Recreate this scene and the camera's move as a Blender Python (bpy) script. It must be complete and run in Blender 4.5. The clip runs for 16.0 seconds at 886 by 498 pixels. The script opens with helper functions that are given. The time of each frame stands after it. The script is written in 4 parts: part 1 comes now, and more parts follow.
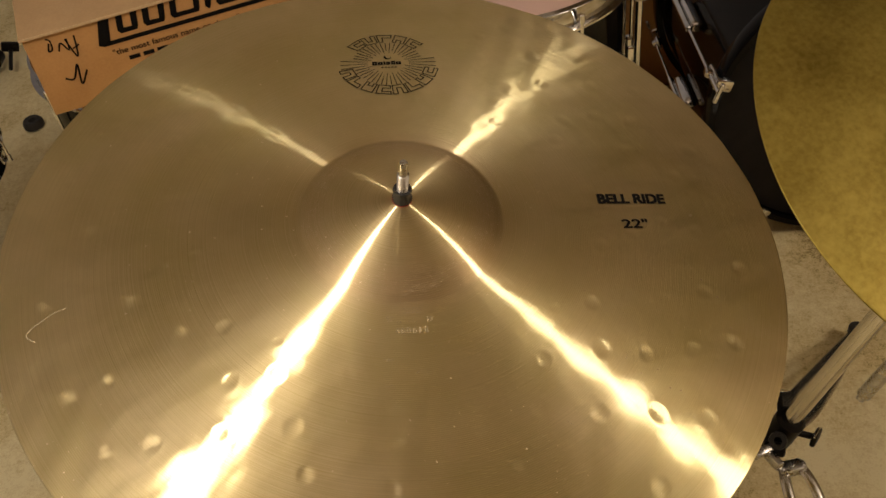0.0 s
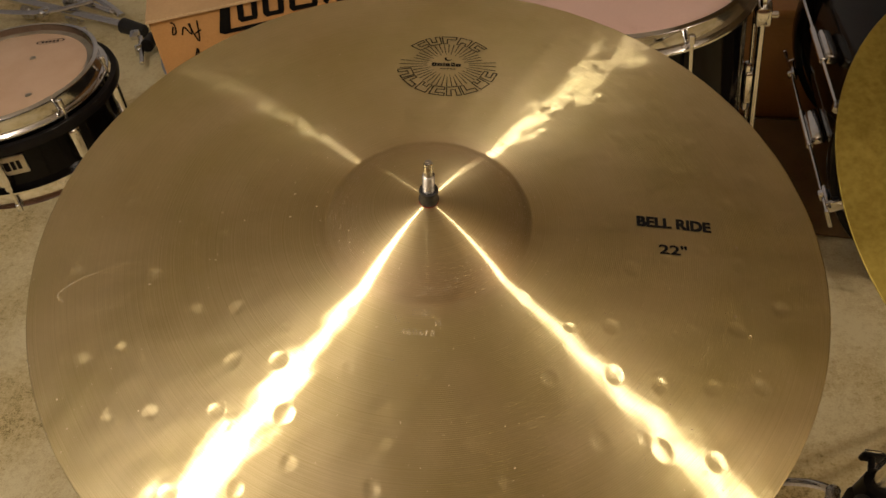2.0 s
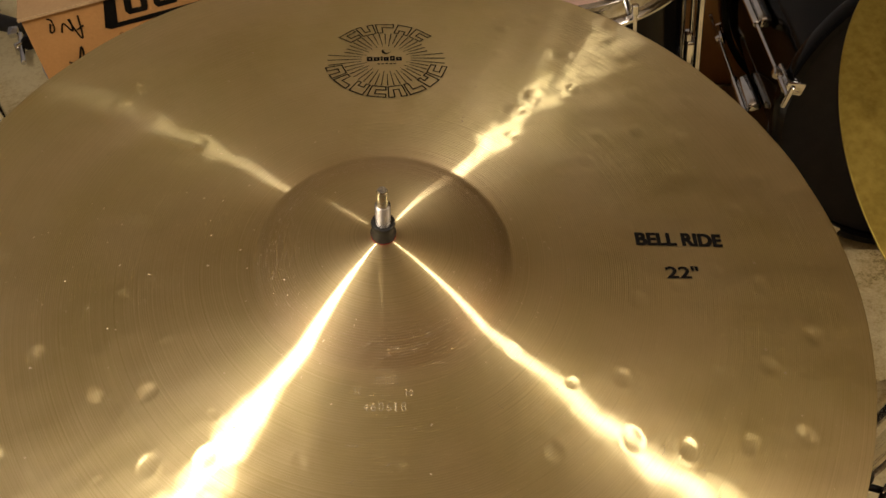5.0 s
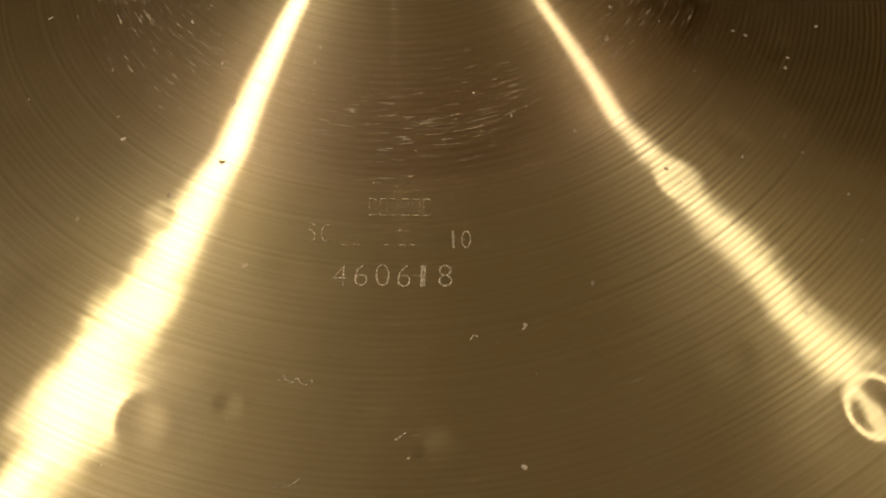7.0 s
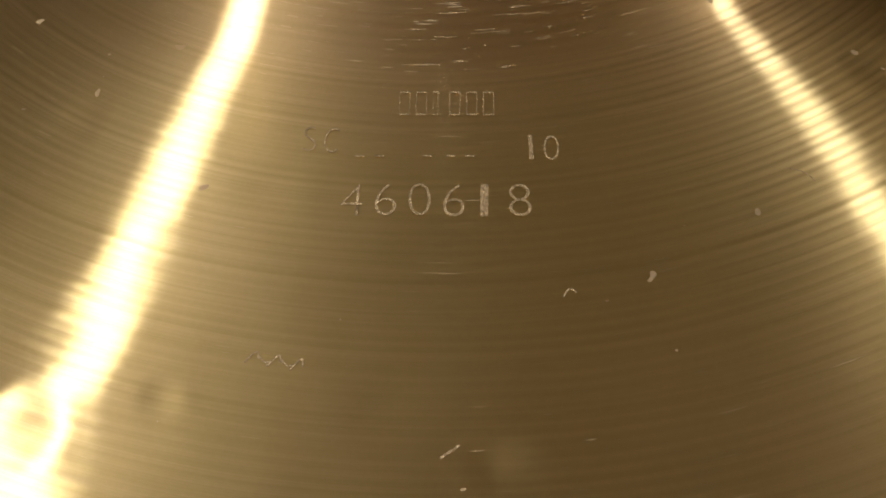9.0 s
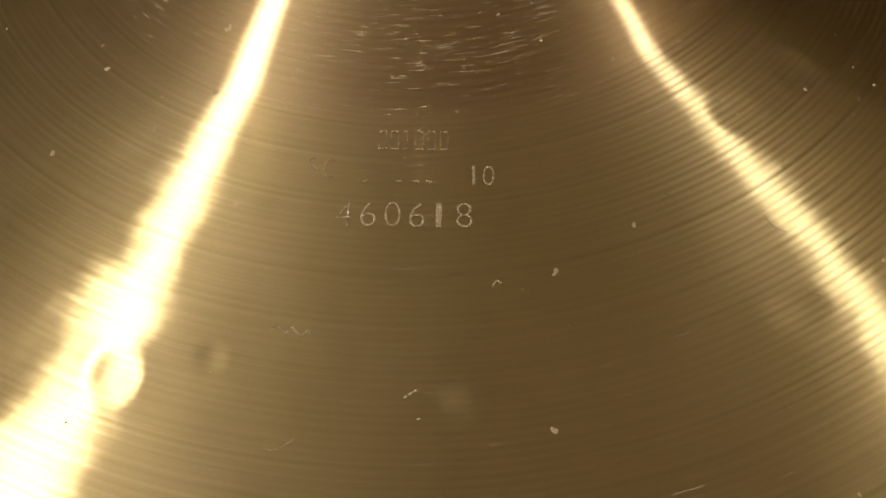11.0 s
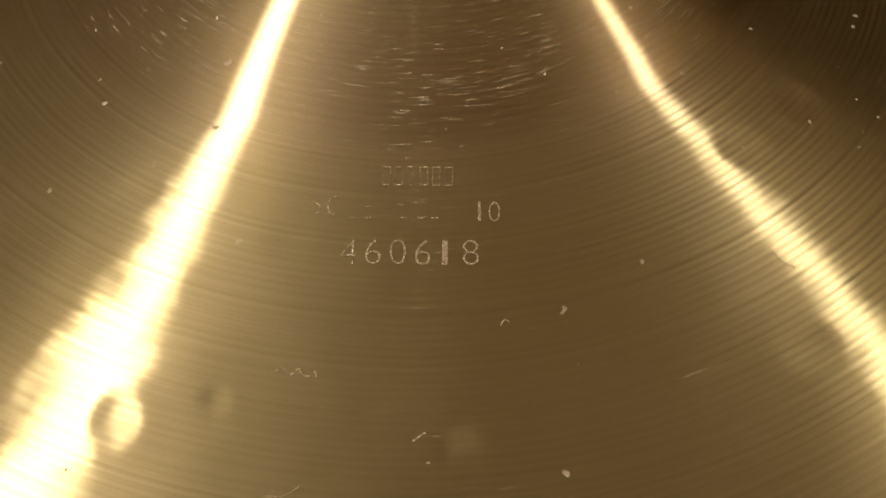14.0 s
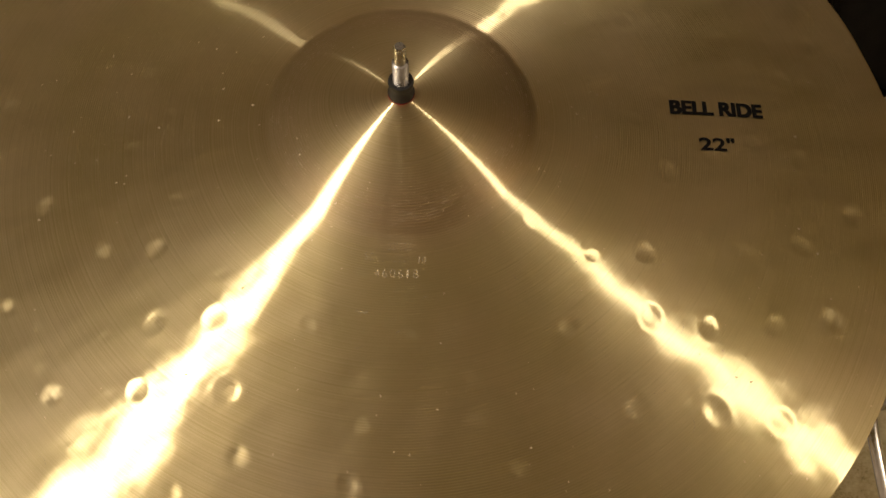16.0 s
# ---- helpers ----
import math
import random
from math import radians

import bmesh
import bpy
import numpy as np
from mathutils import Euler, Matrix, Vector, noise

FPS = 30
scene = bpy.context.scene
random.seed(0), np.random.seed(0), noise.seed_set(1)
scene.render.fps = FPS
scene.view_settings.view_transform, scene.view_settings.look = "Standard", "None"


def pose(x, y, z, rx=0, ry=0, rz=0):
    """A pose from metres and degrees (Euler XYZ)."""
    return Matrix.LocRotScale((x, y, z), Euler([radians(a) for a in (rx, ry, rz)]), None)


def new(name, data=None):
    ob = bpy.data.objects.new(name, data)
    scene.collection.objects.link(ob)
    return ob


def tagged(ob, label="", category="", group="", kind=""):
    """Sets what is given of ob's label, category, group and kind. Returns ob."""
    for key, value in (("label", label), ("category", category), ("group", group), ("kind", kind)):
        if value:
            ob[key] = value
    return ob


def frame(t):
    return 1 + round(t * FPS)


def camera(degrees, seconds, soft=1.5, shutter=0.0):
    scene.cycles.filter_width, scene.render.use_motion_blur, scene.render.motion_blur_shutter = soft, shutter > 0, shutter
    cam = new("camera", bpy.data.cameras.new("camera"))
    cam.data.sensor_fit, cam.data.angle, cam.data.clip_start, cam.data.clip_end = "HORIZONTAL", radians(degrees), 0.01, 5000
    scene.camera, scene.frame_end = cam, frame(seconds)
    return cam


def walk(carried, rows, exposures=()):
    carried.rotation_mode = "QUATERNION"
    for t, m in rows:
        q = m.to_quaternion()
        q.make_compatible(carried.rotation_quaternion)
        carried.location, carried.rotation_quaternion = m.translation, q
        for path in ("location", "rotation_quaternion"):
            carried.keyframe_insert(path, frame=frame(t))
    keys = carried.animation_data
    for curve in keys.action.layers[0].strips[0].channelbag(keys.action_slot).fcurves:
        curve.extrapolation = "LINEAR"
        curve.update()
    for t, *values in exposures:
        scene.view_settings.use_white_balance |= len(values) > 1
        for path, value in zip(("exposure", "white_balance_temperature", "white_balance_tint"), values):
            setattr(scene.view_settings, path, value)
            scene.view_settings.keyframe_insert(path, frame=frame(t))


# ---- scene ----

# The ride cymbal's own frame: origin at the middle of its rim, z along its axis, tilted towards the player.
UP = Vector((-0.1807, 0.1706, 0.9686))
SEAT = Matrix.Translation((0, 0, 0.95)) @ UP.rotation_difference(Vector((0, 0, 1))).to_matrix().to_4x4()


def view(x, y, z, yaw, pitch, roll):
    """A camera's pose, given in the ride cymbal's frame."""
    return SEAT @ pose(x, y, z) @ pose(0, 0, 0, 0, 0, yaw) @ pose(0, 0, 0, 90 + pitch) @ pose(0, 0, 0, 0, 0, -roll)


PATH = [
    (0, 0.0315, -0.3998, 0.5582, 0.07, -54.38, -5.80),
    (0.5, 0.0642, -0.3964, 0.5553, 1.08, -54.35, -6.78),
    (1, 0.1169, -0.3977, 0.5636, 10.54, -54.39, -2.86),
    (1.5, 0.1306, -0.4057, 0.5605, 14.21, -54.23, -0.82),
    (2, 0.1083, -0.3844, 0.5493, 14.35, -54.12, -0.27),
    (2.5, 0.0688, -0.3500, 0.5219, 7.96, -54.25, -1.27),
    (3, 0.0546, -0.3135, 0.5071, 5.39, -54.67, -3.36),
    (5.3, 0.0623, -0.2781, 0.4455, 5.46, -55.67, -3.54),
    (5.5, 0.0603, -0.2559, 0.4153, 6.40, -56.92, -3.00),
    (6, 0.0547, -0.2171, 0.3125, 6.16, -57.42, -3.46),
    (6.5, 0.0522, -0.1962, 0.2412, 8.48, -55.59, -0.58),
    (7, 0.0379, -0.1723, 0.1774, 8.52, -57.80, -1.72),
    (7.5, 0.0389, -0.1547, 0.1287, 8.90, -57.93, -0.45),
    (8, 0.0332, -0.1450, 0.1237, 10.70, -59.76, 0.61),
    (8.5, 0.0303, -0.1513, 0.1161, 11.58, -54.20, 0.67),
    (9, 0.0321, -0.1554, 0.1127, 12.67, -52.78, 1.82),
    (9.2, 0.0328, -0.1506, 0.1061, 13.02, -52.35, 2.14),
    (11.3, 0.0407, -0.1731, 0.1546, 11.93, -56.69, 0.82),
    (11.5, 0.0413, -0.1719, 0.1499, 12.53, -55.86, 1.41),
    (12, 0.0379, -0.1677, 0.1457, 11.41, -55.30, 0.20),
    (12.5, 0.0358, -0.1681, 0.1493, 10.81, -55.55, -0.01),
    (13, 0.0349, -0.1681, 0.1496, 10.06, -55.54, -0.44),
    (13.5, 0.0357, -0.1678, 0.1501, 10.03, -55.38, -0.46),
    (14, 0.0361, -0.1684, 0.1523, 10.26, -55.62, -0.18),
    (14.5, 0.0370, -0.1698, 0.1681, 10.78, -56.33, 0.32),
    (15, 0.0394, -0.1821, 0.2142, 9.88, -58.60, -0.60),
    (15.4, 0.0458, -0.2171, 0.2822, 7.51, -61.49, -2.80),
    (15.7, 0.0525, -0.2478, 0.3691, 6.53, -62.83, -3.31),
    (16, 0.0690, -0.2728, 0.4507, 9.29, -64.00, -2.18),
]
cam = camera(50.0, 16.0)
walk(cam, [(t, view(*row)) for t, *row in PATH], exposures=[(0, 0.0), (5.3, 0.0), (6.0, -0.2), (6.5, -0.62), (7.5, -1.2), (8.1, -1.3), (9.0, -0.85), (12.0, -0.8), (14.5, -0.78), (15.3, -0.6), (16, -0.48)])

# ---- light ----
world = bpy.data.worlds.new("world")
scene.world = world
world.use_nodes = True
world.node_tree.nodes["Background"].inputs[0].default_value = (1.0, 0.8, 0.6, 1)
world.node_tree.nodes["Background"].inputs[1].default_value = 0.0
LAMP_A = Vector((-0.606, -0.725, 2.146))
LAMP_B = Vector((2.406, -0.218, 2.145))
for place, size, watts in ((LAMP_A, 0.092, 40.0), (LAMP_B, 0.108, 41.0)):
    data = bpy.data.lights.new("ceiling_bulb", "POINT")
    data.shadow_soft_size, data.energy, data.color = size, watts, (1.0, 0.88, 0.745)
    lamp = new("ceiling_bulb", data)
    lamp.matrix_world = Matrix.Translation(place)

# ---- materials ----


def nodes_of(name):
    m = bpy.data.materials.new(name)
    m.use_nodes = True
    t = m.node_tree
    return m, t, t.nodes, t.nodes["Principled BSDF"]


def node(t, kind, **inputs):
    n = t.nodes.new(kind)
    for k, v in inputs.items():
        n.inputs[k.replace("_", " ")].default_value = v
    return n


def maths(t, op, a, b=None, c=None):
    n = t.nodes.new("ShaderNodeMath")
    n.operation = op
    for i, v in enumerate((a, b, c)):
        if v is None:
            continue
        if isinstance(v, (int, float)):
            n.inputs[i].default_value = v
        else:
            t.links.new(v, n.inputs[i])
    return n.outputs[0]


def ramp(t, fac, stops):
    n = t.nodes.new("ShaderNodeValToRGB")
    e = n.color_ramp.elements
    while len(e) < len(stops):
        e.new(0.5)
    for el, (p, c) in zip(e, stops):
        el.position, el.color = p, (*c, 1)
    t.links.new(fac, n.inputs[0])
    return n.outputs[0]


def simple(name, low, high, rough=0.5, metal=0.0, scale=40.0, bump=0.1, grain=400.0, spread=0.15):
    """A material with stains at one scale and grain at another, varying in colour, gloss and relief."""
    m, t, _, b = nodes_of(name)
    co = t.nodes.new("ShaderNodeTexCoord").outputs["Object"]
    big = node(t, "ShaderNodeTexNoise", Scale=scale, Detail=6.0, Roughness=0.6)
    fine = node(t, "ShaderNodeTexNoise", Scale=grain, Detail=3.0)
    t.links.new(co, big.inputs["Vector"])
    t.links.new(co, fine.inputs["Vector"])
    mix = maths(t, "ADD", maths(t, "MULTIPLY", big.outputs[0], 0.65), maths(t, "MULTIPLY", fine.outputs[0], 0.35))
    t.links.new(ramp(t, mix, [(0.32, low), (0.68, high)]), b.inputs["Base Color"])
    t.links.new(maths(t, "ADD", maths(t, "MULTIPLY", maths(t, "SUBTRACT", mix, 0.5), spread * 2), rough), b.inputs["Roughness"])
    b.inputs["Metallic"].default_value = metal
    if bump:
        bp = node(t, "ShaderNodeBump", Strength=bump, Distance=0.002)
        t.links.new(fine.outputs[0], bp.inputs["Height"])
        t.links.new(bp.outputs[0], b.inputs["Normal"])
    return m


def bronze(name, colour, dark, core, bow_core, side, spread, groove, smudge, wear):
    """Lathed bronze: fine turned grooves about the axis spread the gloss outwards, not round."""
    m, t, ns, b = nodes_of(name)
    ns.remove(b)
    co = t.nodes.new("ShaderNodeTexCoord").outputs["Object"]
    sep = t.nodes.new("ShaderNodeSeparateXYZ")
    t.links.new(co, sep.inputs[0])
    x, y = sep.outputs[0], sep.outputs[1]
    r = maths(t, "SQRT", maths(t, "ADD", maths(t, "MULTIPLY", x, x), maths(t, "MULTIPLY", y, y)))
    # grooves: a regular turned spiral, and an irregular one
    wobble = node(t, "ShaderNodeTexNoise", Scale=30.0, Detail=2.0)
    t.links.new(co, wobble.inputs["Vector"])
    phase = maths(t, "ADD", maths(t, "MULTIPLY", r, 2 * math.pi / 0.00125), maths(t, "MULTIPLY", wobble.outputs[0], 2.2))
    wave = maths(t, "SINE", phase)
    band = node(t, "ShaderNodeTexNoise", Scale=900.0, Detail=4.0, Roughness=0.7)
    band.noise_dimensions = "1D"
    t.links.new(maths(t, "ADD", r, maths(t, "MULTIPLY", wobble.outputs[0], 0.0006)), band.inputs["W"])
    patch = node(t, "ShaderNodeTexNoise", Scale=14.0, Detail=3.0)
    t.links.new(co, patch.inputs["Vector"])
    depth = maths(t, "MULTIPLY_ADD", patch.outputs[0], 2.4, -0.7)
    depth = maths(t, "MAXIMUM", depth, 0.15)
    lean_out = maths(t, "ADD", maths(t, "MULTIPLY", maths(t, "COSINE", phase), 0.22), maths(t, "MULTIPLY", maths(t, "SUBTRACT", band.outputs[0], 0.5), 0.9))
    lean_out = maths(t, "MULTIPLY", maths(t, "MULTIPLY", lean_out, depth), groove)
    peel = node(t, "ShaderNodeTexNoise", Scale=190.0, Detail=1.0, Roughness=0.5)
    t.links.new(co, peel.inputs["Vector"])
    bow_only = maths(t, "MINIMUM", maths(t, "MAXIMUM", maths(t, "MULTIPLY", maths(t, "SUBTRACT", r, 0.070), 60.0), 0.08), 1.0)
    height = maths(t, "MULTIPLY", peel.outputs[0], bow_only)
    grit = node(t, "ShaderNodeTexNoise", Scale=1500.0, Detail=2.0)
    t.links.new(co, grit.inputs["Vector"])
    # small nicks: sparse spots
    nick = node(t, "ShaderNodeTexVoronoi", Scale=260.0, Randomness=1.0)
    warp = node(t, "ShaderNodeTexNoise", Scale=420.0, Detail=1.0)
    t.links.new(co, warp.inputs["Vector"])
    bent = t.nodes.new("ShaderNodeVectorMath")
    bent.operation = "MULTIPLY_ADD"
    bent.inputs[1].default_value = (0.0024, 0.0024, 0.0024)
    t.links.new(warp.outputs["Color"], bent.inputs[0])
    t.links.new(co, bent.inputs[2])
    t.links.new(bent.outputs[0], nick.inputs["Vector"])
    chance = t.nodes.new("ShaderNodeSeparateColor")
    t.links.new(nick.outputs["Color"], chance.inputs[0])
    played = maths(t, "MULTIPLY", maths(t, "SUBTRACT", r, 0.075), 1 / 0.035)
    played = maths(t, "MULTIPLY", maths(t, "EXPONENT", maths(t, "MULTIPLY", maths(t, "MULTIPLY", played, played), -1.0)), wear * 0.5)
    spot = maths(t, "MULTIPLY", maths(t, "LESS_THAN", nick.outputs["Distance"], maths(t, "MULTIPLY_ADD", chance.outputs[1], 0.13, 0.03)), maths(t, "GREATER_THAN", maths(t, "ADD", maths(t, "ADD", chance.outputs[0], played), maths(t, "MULTIPLY", patch.outputs[0], 0.6)), 1.17))
    dents = node(t, "ShaderNodeBump", Strength=1.0, Distance=0.000020)
    t.links.new(height, dents.inputs["Height"])
    # the grooves lean the surface outwards and inwards only
    tangent = t.nodes.new("ShaderNodeTangent")
    tangent.direction_type, tangent.axis = "RADIAL", "Z"
    # each groove was cut a little askew, which frays the gloss along its edges
    turned = t.nodes.new("ShaderNodeCombineXYZ")
    t.links.new(maths(t, "DIVIDE", maths(t, "MULTIPLY", x, 2.5), r), turned.inputs[0])
    t.links.new(maths(t, "DIVIDE", maths(t, "MULTIPLY", y, 2.5), r), turned.inputs[1])
    t.links.new(maths(t, "MULTIPLY", r, 1500.0), turned.inputs[2])
    askew = node(t, "ShaderNodeTexNoise", Scale=1.0, Detail=1.0, Roughness=0.5)
    t.links.new(turned.outputs[0], askew.inputs["Vector"])
    lean_round = maths(t, "MULTIPLY", maths(t, "MULTIPLY", maths(t, "SUBTRACT", askew.outputs[0], 0.5), bow_only), groove * 0.021)
    outward = t.nodes.new("ShaderNodeVectorMath")
    outward.operation = "CROSS_PRODUCT"
    t.links.new(tangent.outputs[0], outward.inputs[0])
    t.links.new(dents.outputs[0], outward.inputs[1])
    leant = t.nodes.new("ShaderNodeVectorMath")
    leant.operation = "SCALE"
    t.links.new(outward.outputs[0], leant.inputs[0])
    t.links.new(lean_out, leant.inputs["Scale"])
    twisted = t.nodes.new("ShaderNodeVectorMath")
    twisted.operation = "MULTIPLY_ADD"
    t.links.new(tangent.outputs[0], twisted.inputs[0])
    t.links.new(lean_round, twisted.inputs[1])
    t.links.new(leant.outputs[0], twisted.inputs[2])
    added = t.nodes.new("ShaderNodeVectorMath")
    added.operation = "ADD"
    t.links.new(twisted.outputs[0], added.inputs[0])
    t.links.new(dents.outputs[0], added.inputs[1])
    bp = t.nodes.new("ShaderNodeVectorMath")
    bp.operation = "NORMALIZE"
    t.links.new(added.outputs[0], bp.inputs[0])
    # colour: tarnish in soft clouds, faint rings
    cloud = node(t, "ShaderNodeTexNoise", Scale=9.0, Detail=5.0, Roughness=0.55)
    t.links.new(co, cloud.inputs["Vector"])
    tone = maths(t, "ADD", maths(t, "MULTIPLY", cloud.outputs[0], 0.62), maths(t, "MULTIPLY", band.outputs[0], 0.30))
    tone = maths(t, "ADD", tone, maths(t, "MULTIPLY_ADD", wave, 0.018, maths(t, "MULTIPLY", grit.outputs[0], 0.08)))
    col = ramp(t, tone, [(0.5 - smudge, dark), (0.5 + smudge, colour)])
    # tarnish of a greener kind in large patches on the bow
    moss = node(t, "ShaderNodeTexNoise", Scale=7.0, Detail=6.0, Roughness=0.62)
    t.links.new(co, moss.inputs["Vector"])
    aged = maths(t, "MINIMUM", maths(t, "MAXIMUM", maths(t, "MULTIPLY_ADD", moss.outputs[0], 4.5, -1.9), 0.0), 1.0)
    aged = maths(t, "MULTIPLY", maths(t, "MULTIPLY", aged, bow_only), 0.42)
    green = t.nodes.new("ShaderNodeMix")
    green.data_type = "RGBA"
    green.inputs["B"].default_value = (0.69, 0.63, 0.28, 1)
    t.links.new(aged, green.inputs["Factor"])
    t.links.new(col, green.inputs["A"])
    col = green.outputs["Result"]
    # a worn, reddish, scratched ring where the bell meets the bow
    off = maths(t, "MULTIPLY", maths(t, "SUBTRACT", r, 0.060), 1 / 0.013)
    ringed = maths(t, "EXPONENT", maths(t, "MULTIPLY", maths(t, "MULTIPLY", off, off), -1.0))
    worn = maths(t, "MULTIPLY", ringed, maths(t, "MULTIPLY", maths(t, "MULTIPLY", band.outputs[0], patch.outputs[0]), wear * 1.6))
    # short bright scratches that run round the axis, thickest in the worn ring
    polar = t.nodes.new("ShaderNodeCombineXYZ")
    t.links.new(maths(t, "DIVIDE", maths(t, "MULTIPLY", x, 15.0), r), polar.inputs[0])
    t.links.new(maths(t, "DIVIDE", maths(t, "MULTIPLY", y, 15.0), r), polar.inputs[1])
    t.links.new(maths(t, "MULTIPLY", r, 3600.0), polar.inputs[2])
    arcs = node(t, "ShaderNodeTexNoise", Scale=1.0, Detail=2.0, Roughness=0.6)
    t.links.new(polar.outputs[0], arcs.inputs["Vector"])
    arc = maths(t, "GREATER_THAN", maths(t, "ADD", arcs.outputs[0], maths(t, "MULTIPLY", ringed, wear * 0.22)), 0.715)
    arc = maths(t, "MULTIPLY", arc, 0.40)
    red = t.nodes.new("ShaderNodeMix")
    red.data_type = "RGBA"
    red.inputs["B"].default_value = (0.52, 0.27, 0.14, 1)
    t.links.new(worn, red.inputs["Factor"])
    t.links.new(col, red.inputs["A"])
    col = red.outputs["Result"]
    lobes = []
    bow = maths(t, "MINIMUM", maths(t, "MAXIMUM", maths(t, "MULTIPLY", maths(t, "SUBTRACT", r, 0.072), 70.0), 0.0), 1.0)
    for along, rougher, across in ((core, bow_core, spread), (side, side, spread * 1.1)):
        narrow = maths(t, "MULTIPLY_ADD", bow, rougher - along, along)
        g = t.nodes.new("ShaderNodeBsdfAnisotropic")
        g.distribution = "BECKMANN"
        t.links.new(maths(t, "POWER", maths(t, "MULTIPLY", narrow, across), 0.25), g.inputs["Roughness"])
        t.links.new(maths(t, "SUBTRACT", 1.0, maths(t, "SQRT", maths(t, "DIVIDE", narrow, across))), g.inputs["Anisotropy"])
        t.links.new(col, g.inputs["Color"])
        t.links.new(tangent.outputs[0], g.inputs["Tangent"])
        t.links.new(bp.outputs[0], g.inputs["Normal"])
        lobes.append(g)
    mix = t.nodes.new("ShaderNodeMixShader")
    mix.inputs[0].default_value = 0.044
    t.links.new(lobes[0].outputs[0], mix.inputs[1])
    t.links.new(lobes[1].outputs[0], mix.inputs[2])
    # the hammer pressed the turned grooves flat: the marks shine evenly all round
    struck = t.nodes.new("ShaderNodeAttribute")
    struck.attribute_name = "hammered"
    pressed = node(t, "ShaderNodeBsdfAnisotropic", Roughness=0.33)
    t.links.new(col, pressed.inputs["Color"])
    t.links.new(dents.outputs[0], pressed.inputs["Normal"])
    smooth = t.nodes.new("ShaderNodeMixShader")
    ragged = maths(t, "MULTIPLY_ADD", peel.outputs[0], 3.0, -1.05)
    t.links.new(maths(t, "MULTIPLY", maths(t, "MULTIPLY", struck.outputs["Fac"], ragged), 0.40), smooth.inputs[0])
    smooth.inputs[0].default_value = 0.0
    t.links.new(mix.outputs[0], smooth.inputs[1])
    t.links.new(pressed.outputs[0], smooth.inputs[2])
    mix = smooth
    nicks = node(t, "ShaderNodeBsdfAnisotropic", Roughness=0.62)
    nicks.inputs["Color"].default_value = (0.95, 0.85, 0.66, 1)
    nicks.inputs["Roughness"].default_value = 0.72
    lean = t.nodes.new("ShaderNodeVectorMath")
    lean.operation = "MULTIPLY_ADD"
    lean.inputs[1].default_value = (0.8, 0.8, 0.2)
    lean.inputs[2].default_value = (-0.4, -0.4, -0.1)
    t.links.new(nick.outputs["Color"], lean.inputs[0])
    tilt = t.nodes.new("ShaderNodeVectorMath")
    tilt.operation = "ADD"
    t.links.new(lean.outputs[0], tilt.inputs[0])
    t.links.new(bp.outputs[0], tilt.inputs[1])
    unit = t.nodes.new("ShaderNodeVectorMath")
    unit.operation = "NORMALIZE"
    t.links.new(tilt.outputs[0], unit.inputs[0])
    t.links.new(unit.outputs[0], nicks.inputs["Normal"])
    last = t.nodes.new("ShaderNodeMixShader")
    t.links.new(maths(t, "MAXIMUM", spot, arc), last.inputs[0])
    t.links.new(mix.outputs[0], last.inputs[1])
    t.links.new(nicks.outputs[0], last.inputs[2])
    t.links.new(last.outputs[0], ns["Material Output"].inputs[0])
    return m


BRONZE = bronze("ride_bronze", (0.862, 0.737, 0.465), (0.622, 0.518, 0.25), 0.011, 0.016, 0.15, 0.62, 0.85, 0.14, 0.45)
BRASS = simple("crash_bronze", (0.20, 0.14, 0.02), (0.46, 0.36, 0.085), 0.46, 0.9, 9, 0.08, 170, 0.22)
INK = simple("black_ink", (0.004, 0.0035, 0.0035), (0.010, 0.009, 0.008), 0.7, scale=300, bump=0)
INK.node_tree.nodes["Principled BSDF"].inputs["Specular IOR Level"].default_value = 0.06
STAMP = simple("stamped_edge", (0.40, 0.32, 0.20), (0.80, 0.68, 0.46), 0.5, 0.35, 350, bump=0.3, grain=1500)
CHROME = simple("chrome", (0.62, 0.61, 0.60), (0.82, 0.81, 0.80), 0.10, 1.0, 60, 0.02, 500, 0.06)
STEEL = simple("satin_steel", (0.45, 0.44, 0.42), (0.65, 0.63, 0.60), 0.28, 1.0, 80, 0.05, 700)
ZINC = simple("zinc_plate", (0.62, 0.59, 0.52), (0.84, 0.81, 0.74), 0.20, 0.95, 60, 0.05, 500)
RUBBER = simple("black_rubber", (0.010, 0.010, 0.010), (0.03, 0.028, 0.026), 0.55, bump=0.15)
LACQUER = simple("black_lacquer", (0.002, 0.002, 0.002), (0.005, 0.004, 0.004), 0.10, scale=8, bump=0.01, spread=0.05)
LACQUER.node_tree.nodes["Principled BSDF"].inputs["Specular IOR Level"].default_value = 0.14
PLASTIC = simple("black_plastic", (0.006, 0.005, 0.005), (0.014, 0.012, 0.011), 0.38, bump=0.05)
PLASTIC.node_tree.nodes["Principled BSDF"].inputs["Specular IOR Level"].default_value = 0.12
RED = simple("red_felt", (0.25, 0.02, 0.02), (0.4, 0.04, 0.03), 0.9, bump=0.4)
CARD = simple("cardboard", (0.40, 0.205, 0.065), (0.52, 0.28, 0.10), 0.85, scale=12, bump=0.15, grain=250)
# a paler, greyer card for the top flap
CARDTOP = simple("greyish_cardboard", (0.42, 0.27, 0.13), (0.52, 0.35, 0.18), 0.85, scale=12, bump=0.15, grain=250)
CARDEDGE = simple("cardboard_edge", (0.45, 0.30, 0.16), (0.62, 0.44, 0.25), 0.9, scale=300, bump=0.4, grain=900)
